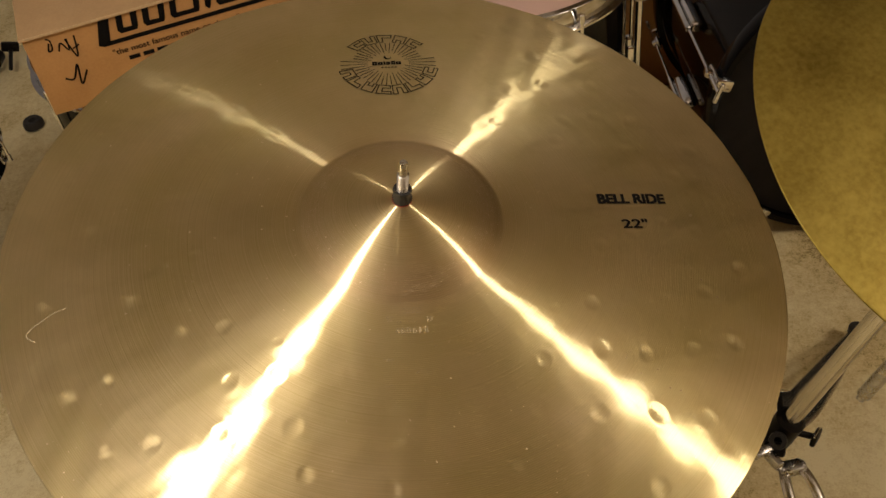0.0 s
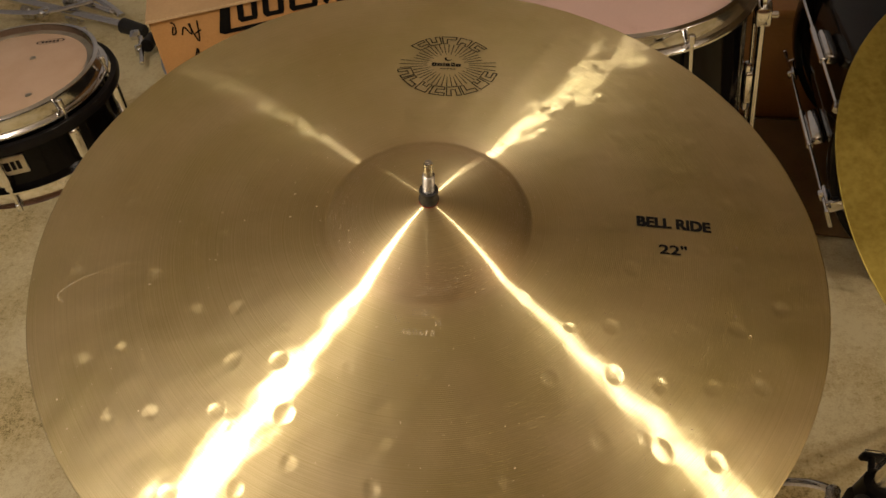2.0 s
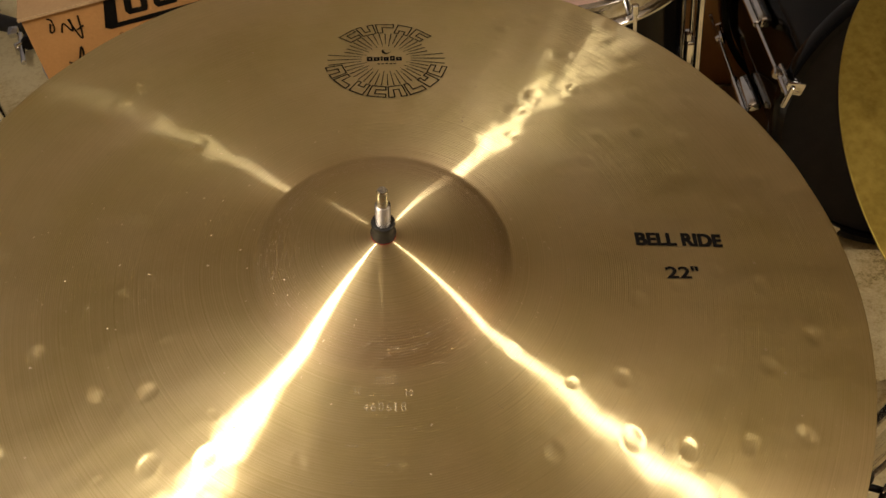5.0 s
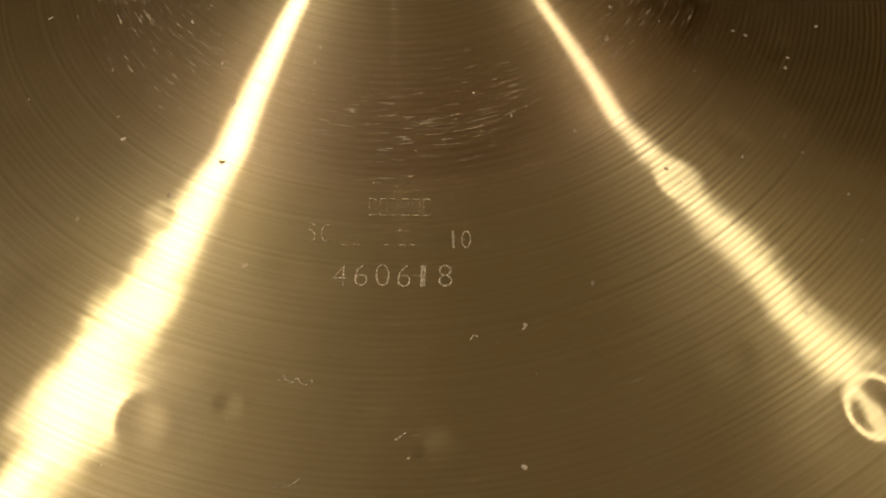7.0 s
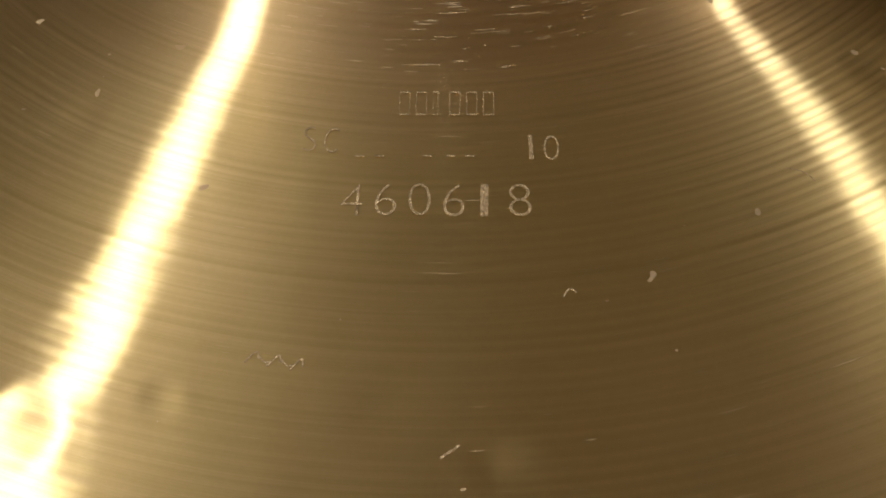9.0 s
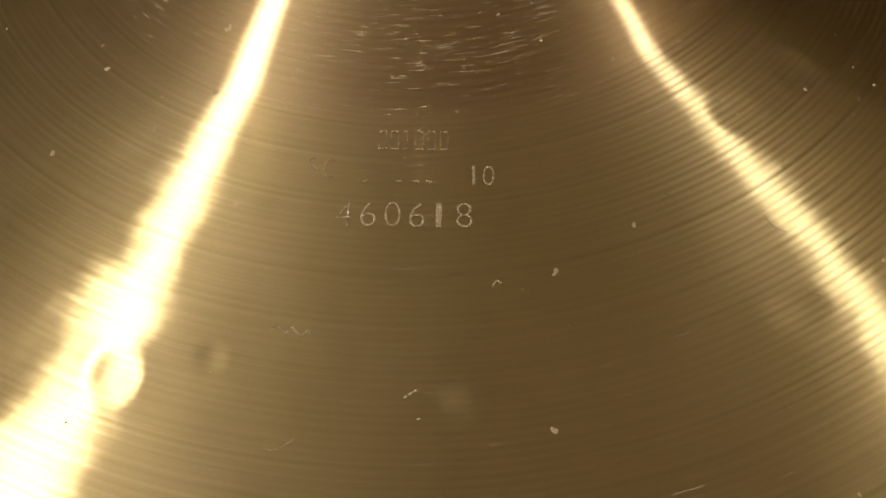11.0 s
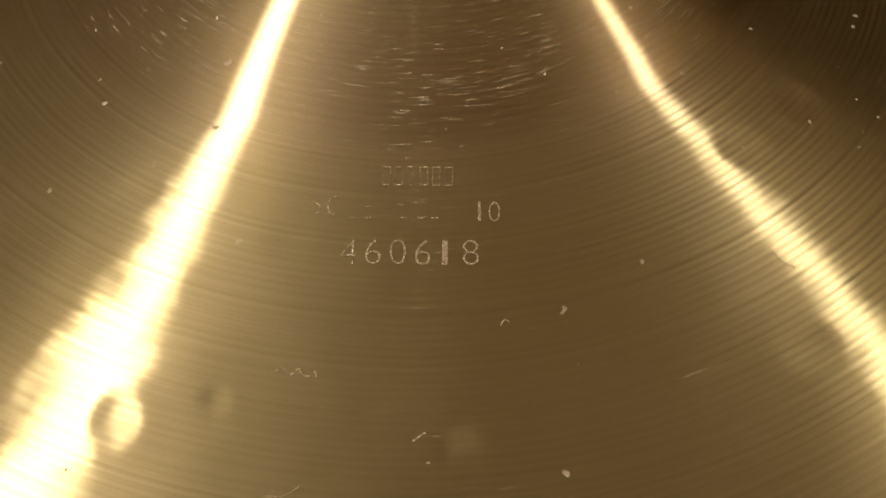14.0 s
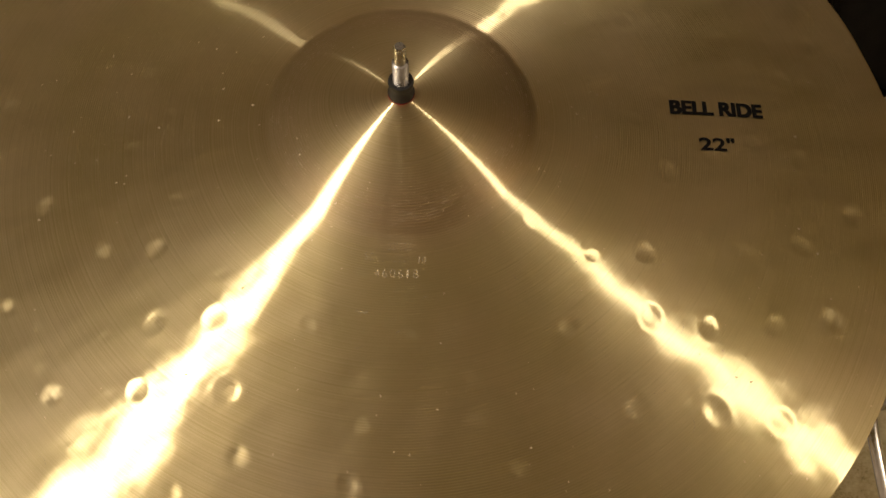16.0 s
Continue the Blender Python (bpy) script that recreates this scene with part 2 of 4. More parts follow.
HEAD = simple("coated_head", (0.60, 0.40, 0.33), (0.72, 0.50, 0.42), 0.30, scale=6, bump=0.03, grain=600)
AMBER = simple("clear_head_over_wood", (0.54, 0.37, 0.24), (0.68, 0.49, 0.35), 0.22, scale=7, bump=0.02, grain=500)
BADGE = simple("badge_metal", (0.35, 0.32, 0.25), (0.6, 0.56, 0.45), 0.35, 0.8)
SLATE = simple("slate_wall_paint", (0.42, 0.44, 0.52), (0.50, 0.52, 0.60), 0.7, scale=3, bump=0.1, grain=200)
REDBROWN = simple("red_brown_reflected", (0.10, 0.042, 0.016), (0.16, 0.07, 0.028), 0.5, scale=4, bump=0.1, grain=120)
DARKWOOD = simple("dark_brown_panel", (0.13, 0.09, 0.05), (0.20, 0.145, 0.085), 0.5, scale=4, bump=0.1, grain=120)
BROWNWOOD = simple("brown_varnished_wood", (0.27, 0.125, 0.03), (0.38, 0.18, 0.05), 0.42, scale=5, bump=0.08, grain=150)
BLUE = simple("pale_blue_reflector_paint", (0.68, 0.74, 0.90), (0.76, 0.82, 0.95), 0.5, scale=4, bump=0.05, grain=150)
NORTH = simple("grey_wall_paint", (0.76, 0.79, 0.90), (0.82, 0.85, 0.94), 0.8, scale=3, bump=0.1, grain=200)
PANEL = simple("wood_panel", (0.25, 0.185, 0.09), (0.37, 0.28, 0.15), 0.5, scale=4, bump=0.1, grain=120)
CEIL = simple("ceiling_paint", (0.75, 0.695, 0.66), (0.82, 0.765, 0.73), 0.9, scale=3, bump=0.2, grain=150)


def carpet_material():
    m, t, _, b = nodes_of("beige_carpet")
    co = t.nodes.new("ShaderNodeTexCoord").outputs["Object"]
    worn = node(t, "ShaderNodeTexNoise", Scale=3.5, Detail=5.0, Roughness=0.6)
    tuft = node(t, "ShaderNodeTexNoise", Scale=260.0, Detail=4.0, Roughness=0.7)
    fleck = node(t, "ShaderNodeTexNoise", Scale=70.0, Detail=6.0, Roughness=0.75)
    for n in (worn, tuft, fleck):
        t.links.new(co, n.inputs["Vector"])
    tone = maths(t, "ADD", maths(t, "MULTIPLY", worn.outputs[0], 0.45), maths(t, "ADD", maths(t, "MULTIPLY", tuft.outputs[0], 0.25), maths(t, "MULTIPLY", fleck.outputs[0], 0.30)))
    t.links.new(ramp(t, tone, [(0.385, (0.28, 0.19, 0.06)), (0.45, (0.70, 0.57, 0.28)), (0.56, (0.90, 0.80, 0.50))]), b.inputs["Base Color"])
    b.inputs["Roughness"].default_value = 0.95
    bp = node(t, "ShaderNodeBump", Strength=0.35, Distance=0.004)
    t.links.new(tuft.outputs[0], bp.inputs["Height"])
    t.links.new(bp.outputs[0], b.inputs["Normal"])
    return m


CARPET = carpet_material()
# dark brown that stands for shaded carpet
SHADE_BROWN = simple("brown_shade_sheet", (0.16, 0.09, 0.03), (0.27, 0.16, 0.06), 0.95, scale=9, bump=0.5, grain=300)

# ---- building helpers ----


def mesh_object(name, verts, faces, material, smooth=True):
    me = bpy.data.meshes.new(name)
    me.from_pydata([tuple(v) for v in verts], [], faces)
    me.materials.append(material)
    if smooth:
        me.polygons.foreach_set("use_smooth", [True] * len(me.polygons))
        me.set_sharp_from_angle(angle=radians(38))
    me.update()
    return new(name, me)


def under(ob, parent, label=""):
    ob.parent = parent
    if label:
        tagged(ob, label)
    return ob


def part(name, bm, material, parent=None, label="", smooth=True):
    me = bpy.data.meshes.new(name)
    bm.normal_update()
    bm.to_mesh(me)
    bm.free()
    me.materials.append(material)
    if smooth:
        me.polygons.foreach_set("use_smooth", [True] * len(me.polygons))
        me.set_sharp_from_angle(angle=radians(38))
    ob = new(name, me)
    return under(ob, parent, label) if parent else (tagged(ob, label) if label else ob)


def thing(name, label, category, group="", at=None):
    e = new(name)
    e.empty_display_size = 0.05
    if at is not None:
        e.matrix_world = at
    return tagged(e, label, category, group)


def lathe(profile, steps=48, m=None, closed=False):
    """A body turned about z from (radius, height) pairs."""
    bm = bmesh.new()
    rings = []
    for r, z in profile:
        rings.append([bm.verts.new((r * math.cos(2 * math.pi * k / steps), r * math.sin(2 * math.pi * k / steps), z)) for k in range(steps)])
    pairs = list(zip(rings, rings[1:])) + ([(rings[-1], rings[0])] if closed else [])
    for a, b in pairs:
        for k in range(steps):
            bm.faces.new((a[k], a[(k + 1) % steps], b[(k + 1) % steps], b[k]))
    if not closed:
        bm.faces.new(list(reversed(rings[0])))
        bm.faces.new(rings[-1])
    bmesh.ops.recalc_face_normals(bm, faces=bm.faces)
    if m is not None:
        bm.transform(m)
    return bm


def along(a, b):
    """The pose whose z runs from a to b."""
    a, b = Vector(a), Vector(b)
    return Matrix.Translation(a) @ (b - a).to_track_quat("Z", "Y").to_matrix().to_4x4()


def bar(a, b, r, steps=20, r2=None):
    """A round bar with softened ends."""
    n = (Vector(b) - Vector(a)).length
    e, q = min(r * 0.25, n * 0.2), r2 or r
    return lathe([(r - e, 0), (r, e), (q, n - e), (q - e, n)], steps, along(a, b))


def block(size, m=None, bevel=0.004, segments=2):
    bm = bmesh.new()
    bmesh.ops.create_cube(bm, size=1, matrix=Matrix.Diagonal((*size, 1)))
    if bevel:
        bmesh.ops.bevel(bm, geom=bm.edges[:], offset=bevel, segments=segments, affect="EDGES", profile=0.5)
    if m is not None:
        bm.transform(m)
    return bm


def sweep(points, r, steps=12, flat=1.0):
    """A bent bar through points; flat squeezes it into a strap."""
    bm, rings = bmesh.new(), []
    pts = [Vector(p) for p in points]
    for i, p in enumerate(pts):
        d = (pts[min(i + 1, len(pts) - 1)] - pts[max(i - 1, 0)]).normalized()
        s = d.cross(Vector((0, 0, 1)))
        s = s.normalized() if s.length > 1e-4 else Vector((1, 0, 0))
        u = s.cross(d)
        rings.append([bm.verts.new(p + s * r * flat * math.cos(2 * math.pi * k / steps) + u * r * math.sin(2 * math.pi * k / steps)) for k in range(steps)])
    for a, b in zip(rings, rings[1:]):
        for k in range(steps):
            bm.faces.new((a[k], a[(k + 1) % steps], b[(k + 1) % steps], b[k]))
    bm.faces.new(list(reversed(rings[0])))
    bm.faces.new(rings[-1])
    bmesh.ops.recalc_face_normals(bm, faces=bm.faces)
    return bm


def curve_points(points, n=8):
    """Points smoothly bent through the given ones."""
    pts = [Vector(p) for p in points]
    pts = [pts[0]] + pts + [pts[-1]]
    out = []
    for a, b, c, d in zip(pts, pts[1:], pts[2:], pts[3:]):
        for i in range(n):
            u = i / n
            out.append(0.5 * (2 * b + (c - a) * u + (2 * a - 5 * b + 4 * c - d) * u * u + (3 * b - a - 3 * c + d) * u ** 3))
    return out + [pts[-2]]


def joined(*bms):
    out = bmesh.new()
    for b in bms:
        me = bpy.data.meshes.new("piece")
        b.to_mesh(me)
        b.free()
        out.from_mesh(me)
        bpy.data.meshes.remove(me)
    return out


# ---- the room ----
X0, X1, Y0, Y1, TOP = -2.9, 2.9, -2.6, 3.0, 2.46
for name, size, at, material, label in (
        ("wall_north", (X1 - X0 + 0.3, 0.12, TOP), (0, Y1 + 0.06, TOP / 2), NORTH, "pale grey painted basement wall"),
        # unseen; its red-brown stands in for whoever the ride reflects on that side
        ("wall_south", (X1 - X0 + 0.3, 0.12, TOP), (0, Y0 - 0.06, TOP / 2), REDBROWN, "unseen wall, dark red-brown for its reflection in the cymbal"),
        ("wall_west", (0.12, Y1 - Y0, TOP), (X0 - 0.06, (Y0 + Y1) / 2, TOP / 2), SLATE, "dark slate painted basement wall"),
        ("wall_east", (0.12, Y1 - Y0, TOP), (X1 + 0.06, (Y0 + Y1) / 2, TOP / 2), PANEL, "light brown wood panelled wall")):
    tagged(part(name, block(size, Matrix.Translation(at), 0.0), material, smooth=False), label, "wall", kind="structure")
tagged(part("ceiling", block((X1 - X0 + 0.3, Y1 - Y0 + 0.3, 0.1), pose(0, (Y0 + Y1) / 2, TOP + 0.05), 0.0), CEIL, smooth=False), "off-white painted ceiling", "ceiling", kind="structure")

# unseen low board, added for the steep side of the bell to reflect
for name, size, at in (("trim_reflect_east", (0.02, Y1 - Y0 - 0.02, 0.95), (X1 - 0.0125, (Y0 + Y1) / 2, 0.475)),):
    tagged(part(name, block(size, Matrix.Translation(at), 0.004), PANEL), "unseen light brown board, added for the bell to reflect", "wainscot", kind="structure")

# unseen box, added so the ride's right side reflects something dark
tagged(part("trim_reflect_box", block((X1 - 0.62, Y1 - 1.02, 0.22), pose((X1 + 0.62) / 2, (Y1 + 1.02) / 2 - 0.002, TOP - 0.112), 0.0), DARKWOOD, smooth=False), "unseen dark brown box under the ceiling, added to darken reflections", "bulkhead", kind="structure")

# out-of-view board, added to darken the reflection beside the far right streak
tagged(part("trim_reflect_north", block((X1 - 0.62, 0.03, TOP - 0.24), pose((X1 + 0.62) / 2 - 0.002, Y1 - 0.016, (TOP - 0.24) / 2), 0.003), DARKWOOD), "unseen dark brown board on the wall, added to darken reflections", "panelling", kind="structure")


# an unseen pale blue panel, added to give the ride its bluish reflection
def blue_reflector():
    d = part("blue_reflector_1", block((0.86, 0.04, 2.0), pose(-0.10, Y1 - 0.022, 1.002), 0.003), BLUE)
    tagged(d, "unseen pale blue panel in a plain frame, added for a bluish reflection", "door", kind="structure")
    for x in (-0.575, 0.375):
        part("reflector_frame", block((0.07, 0.05, 2.07), pose(x, Y1 - 0.026, 1.035), 0.004), NORTH, d)
    part("reflector_frame", block((0.88, 0.05, 0.07), pose(-0.10, Y1 - 0.026, 2.041), 0.004), NORTH, d)


blue_reflector()


def carpet():
    n = 110
    xs, ys = np.linspace(X0, X1, n), np.linspace(Y0, Y1, n)
    gx, gy = np.meshgrid(xs, ys)
    gz = 0.002 * np.sin(gx * 7 + 2 * np.sin(gy * 3)) * np.sin(gy * 9) + np.random.uniform(-0.001, 0.001, gx.shape) - 0.004
    faces = [(j * n + i, j * n + i + 1, (j + 1) * n + i + 1, (j + 1) * n + i) for j in range(n - 1) for i in range(n - 1)]
    ob = mesh_object("floor", np.stack([gx, gy, gz], -1).reshape(-1, 3), faces, CARPET)
    tagged(ob, "worn beige short-pile carpet with brown flecks", "carpet", kind="structure")


carpet()


def ceiling_light(place, size):
    t = thing("ceiling_light", "white ceiling lamp holder with a round warm bulb, lit", "ceiling light", "ceiling lights", Matrix.Translation((place.x, place.y, TOP)))
    part("holder", lathe([(0.010, -0.014), (0.05, -0.012), (0.062, -0.004), (0.062, 0.0), (0.010, 0.0)], 40), CEIL, t)
    part("stem", bar((0, 0, place.z - TOP + size + 0.004), (0, 0, -0.012), 0.008), CEIL, t)


ceiling_light(LAMP_A, 0.092)
ceiling_light(LAMP_B, 0.108)

# ---- the ride cymbal ----
RIM, BELL, BOW, CUP = 0.2794, 0.0712, 0.0331, 0.0196


def ride_height(r):
    u = np.clip((r - BELL) / (RIM - BELL), 0, 1)
    v = np.clip(r / BELL, 0, 1)
    cup = BOW + CUP * (1 - v ** 2.2)
    bow = BOW * (1 - (0.6 * u + 0.4 * u * u))
    k = np.clip((r - BELL + 0.007) / 0.014, 0, 1)
    k = k * k * (3 - 2 * k)
    return np.where(r < BELL - 0.007, cup, np.where(r > BELL + 0.007, bow, cup * (1 - k) + bow * k))


# rings of hammer marks: radius in millimetres, marks to a turn, depth in micrometres, bearings in degrees of the plain ones
HAMMERED = [(243, 25, 190, (1, -14, -29, -43, -131, -159, 58, 45)), (217, 25, 190, (22, 8, -6, -19, -34, -127, -141, -173, 66, 51, 146)),
            (189, 21, 190, (-25, -42, -62, -85, -101, -119, -154, 59, 31)), (164, 19, 180, (-30, 64, 46, -107, -125, 143)),
            (142, 16, 190, (0, -20, -43, -117, -137, -162, 65, 152)), (122, 15, 95, (-28, -50, -76, -99, -123, -146, 13, 60, 146)),
            (89, 18, 60, (-31, -41, 65, 143))]


def relief(x, y, height, marks, ripple, inner, struck=None):
    """The hammered surface: the profile, soft dents of three sizes, and the hammer marks."""
    r = np.hypot(x, y)
    z = height(r)
    fade = np.clip((r - inner) / 0.03, 0, 1) * (0.6 + 0.4 * np.clip(r / 0.2, 0, 1)) * (1 + 1.1 * np.clip(y / 0.10, 0, 1))
    rng = np.random.RandomState(5)
    for wave, size in ((0.060, 0.55), (0.028, 0.55), (0.013, 0.13), (0.007, 0.035)):
        for _ in range(9):
            d, p = rng.uniform(0, 2 * np.pi, 2)
            k = 2 * np.pi / (wave * rng.uniform(0.8, 1.25))
            z = z + fade * ripple * size / 4.0 * np.sin(k * (x * np.cos(d) + y * np.sin(d)) + p)
    for mr, mb, width, deep, squash, turn in marks:
        mx, my = mr * math.cos(mb), mr * math.sin(mb)
        near = (abs(x - mx) < width * 4) & (abs(y - my) < width * 4)
        if not near.any():
            continue
        dx, dy = x[near] - mx, y[near] - my
        u, v = dx * math.cos(turn) + dy * math.sin(turn), dy * math.cos(turn) - dx * math.sin(turn)
        q = (u * u * squash + v * v / squash) / (width * width)
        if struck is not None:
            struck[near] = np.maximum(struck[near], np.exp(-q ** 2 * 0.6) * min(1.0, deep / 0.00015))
        lop = 1 + 0.35 * u / width * np.exp(-q)
        z[near] -= deep * lop * (np.exp(-q ** 1.5) - 0.20 * np.exp(-((np.sqrt(q) - 1.5) / 0.4) ** 2))
    return z


def cymbal_mesh(name, rim, height, marks, ripple, material, rings, steps, thick, hole=0.006):
    rs = np.concatenate([np.linspace(hole, rim - 0.0015, rings), [rim - 0.0006, rim]])
    th = np.linspace(0, 2 * np.pi, steps, endpoint=False)
    r, a = np.meshgrid(rs, th, indexing="ij")
    x, y = r * np.cos(a), r * np.sin(a)
    struck = np.zeros_like(x)
    z = relief(x, y, height, marks, ripple, 0.074, struck)
    z[-1] -= 0.0005
    top = np.stack([x, y, z], -1).reshape(-1, 3)
    m = len(rs)
    idx = np.arange(m * steps).reshape(m, steps)
    nxt = np.roll(idx, -1, axis=1)
    quads = np.stack([idx[:-1], idx[1:], nxt[1:], nxt[:-1]], -1).reshape(-1, 4)
    low_r = np.linspace(rim - 0.0006, hole, 40)
    lr, la = np.meshgrid(low_r, th, indexing="ij")
    bottom = np.stack([lr * np.cos(la), lr * np.sin(la), height(lr) - thick], -1).reshape(-1, 3)
    bidx = np.arange(40 * steps).reshape(40, steps) + m * steps
    bn = np.roll(bidx, -1, axis=1)
    parts = [quads, np.stack([idx[-1], bidx[0], bn[0], nxt[-1]], -1), np.stack([bidx[:-1], bidx[1:], bn[1:], bn[:-1]], -1).reshape(-1, 4), np.stack([bidx[-1], idx[0], nxt[0], bn[-1]], -1)]
    faces = np.concatenate(parts)
    verts = np.concatenate([top, bottom])
    me = bpy.data.meshes.new(name)
    me.vertices.add(len(verts))
    me.vertices.foreach_set("co", verts.astype(np.float32).ravel())
    me.loops.add(faces.size)
    me.loops.foreach_set("vertex_index", faces.astype(np.int32).ravel())
    me.polygons.add(len(faces))
    me.polygons.foreach_set("loop_start", np.arange(0, faces.size, 4, dtype=np.int32))
    me.polygons.foreach_set("use_smooth", np.ones(len(faces), dtype=bool))
    me.materials.append(material)
    me.update(calc_edges=True)
    me.validate()
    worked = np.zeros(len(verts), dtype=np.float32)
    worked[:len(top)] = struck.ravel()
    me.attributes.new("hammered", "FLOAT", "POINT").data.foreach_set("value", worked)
    return new(name, me)


def ride_marks():
    out = []
    for ring, count, deep, plain in HAMMERED:
        step = 360 / count
        spots = [(b, 1.0) for b in plain]
        for k in range(count):
            b = plain[0] + step * k + random.uniform(-0.16, 0.16) * step
            if all(abs((b - p + 180) % 360 - 180) > step * 0.6 for p in plain):
                spots.append((b, random.choice((0.35, 0.6, 0.9))))
        for b, force in spots:
            out.append(((ring + random.uniform(-2.5, 2.5)) / 1000, radians(b), random.uniform(0.0037, 0.0052) * (1.0 if ring > 130 else 0.66), deep * 1e-6 * force * random.uniform(0.75, 1.35), random.uniform(0.75, 1.3), random.uniform(0, 3)))
    for _ in range(60):
        out.append((math.sqrt(random.uniform(0.10 ** 2, 0.262 ** 2)), random.uniform(-math.pi, math.pi), random.uniform(0.0018, 0.0034), random.uniform(0.00002, 0.00007), random.uniform(0.7, 1.4), random.uniform(0, 3)))
    return out


RIDE_MARKS = ride_marks()
RIPPLE = 0.00014
ride = thing("ride_cymbal", "large hammered bronze ride cymbal with lathed rings, tilted on its stand", "cymbal", "", SEAT)
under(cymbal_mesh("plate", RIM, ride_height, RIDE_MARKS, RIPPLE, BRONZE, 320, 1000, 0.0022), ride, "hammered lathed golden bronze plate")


def onto_ride(bm, x, y, turn, lift=0.00035):
    """Lays flat artwork on the bow at x, y, turned by degrees."""
    bm.transform(pose(x, y, 0, 0, 0, turn))
    xy = np.array([v.co[:2] for v in bm.verts])
    for v, z in zip(bm.verts, relief(xy[:, 0], xy[:, 1], ride_height, RIDE_MARKS, RIPPLE, 0.074)):
        v.co.z = float(z) + lift
    return bm


def letters(text, width, height, heavy=0.0, slant=0.0):
    """Flat lettering from the built-in font, its lower left corner at the origin."""
    c = bpy.data.curves.new("lettering", "FONT")
    c.body, c.offset, c.shear = text, heavy, slant
    ob = bpy.data.objects.new("lettering", c)
    scene.collection.objects.link(ob)
    me = bpy.data.meshes.new_from_object(ob.evaluated_get(bpy.context.evaluated_depsgraph_get()))
    bpy.data.objects.remove(ob)
    bm = bmesh.new()
    bm.from_mesh(me)
    bpy.data.meshes.remove(me)
    xs, ys = [v.co.x for v in bm.verts], [v.co.y for v in bm.verts]
    sx, sy = width / (max(xs) - min(xs)), height / (max(ys) - min(ys))
    bm.transform(Matrix.Diagonal((sx, sy, 1, 1)) @ Matrix.Translation((-min(xs), -min(ys), 0)))
    return bm


def bold_letters(text, width, height, slant):
    """Heavy lettering: the same strokes laid a little apart."""
    out = []
    for dx in (-0.0003, 0.0001, 0.0005, 0.0009):
        for dy in (-0.0003, 0.0005):
            bm = letters(text, width, height, 0.0, slant)
            bm.transform(Matrix.Translation((dx, dy, 0)))
            out.append(bm)
    return joined(*out)


def patch(corners):
    bm = bmesh.new()
    bm.faces.new([bm.verts.new((*c, 0)) for c in corners])
    return bm


def frame_patch(corners, line):
    """The outline of a quad, line wide."""
    bm = bmesh.new()
    mid = sum((Vector(c) for c in corners), Vector((0, 0))) / len(corners)
    outer = [bm.verts.new((*c, 0)) for c in corners]
    inner = []
    for c in corners:
        d = mid - Vector(c)
        inner.append(bm.verts.new((*(Vector(c) + d.normalized() * line * 1.4), 0)))
    n = len(corners)
    for i in range(n):
        bm.faces.new((outer[i], outer[(i + 1) % n], inner[(i + 1) % n], inner[i]))
    return bm


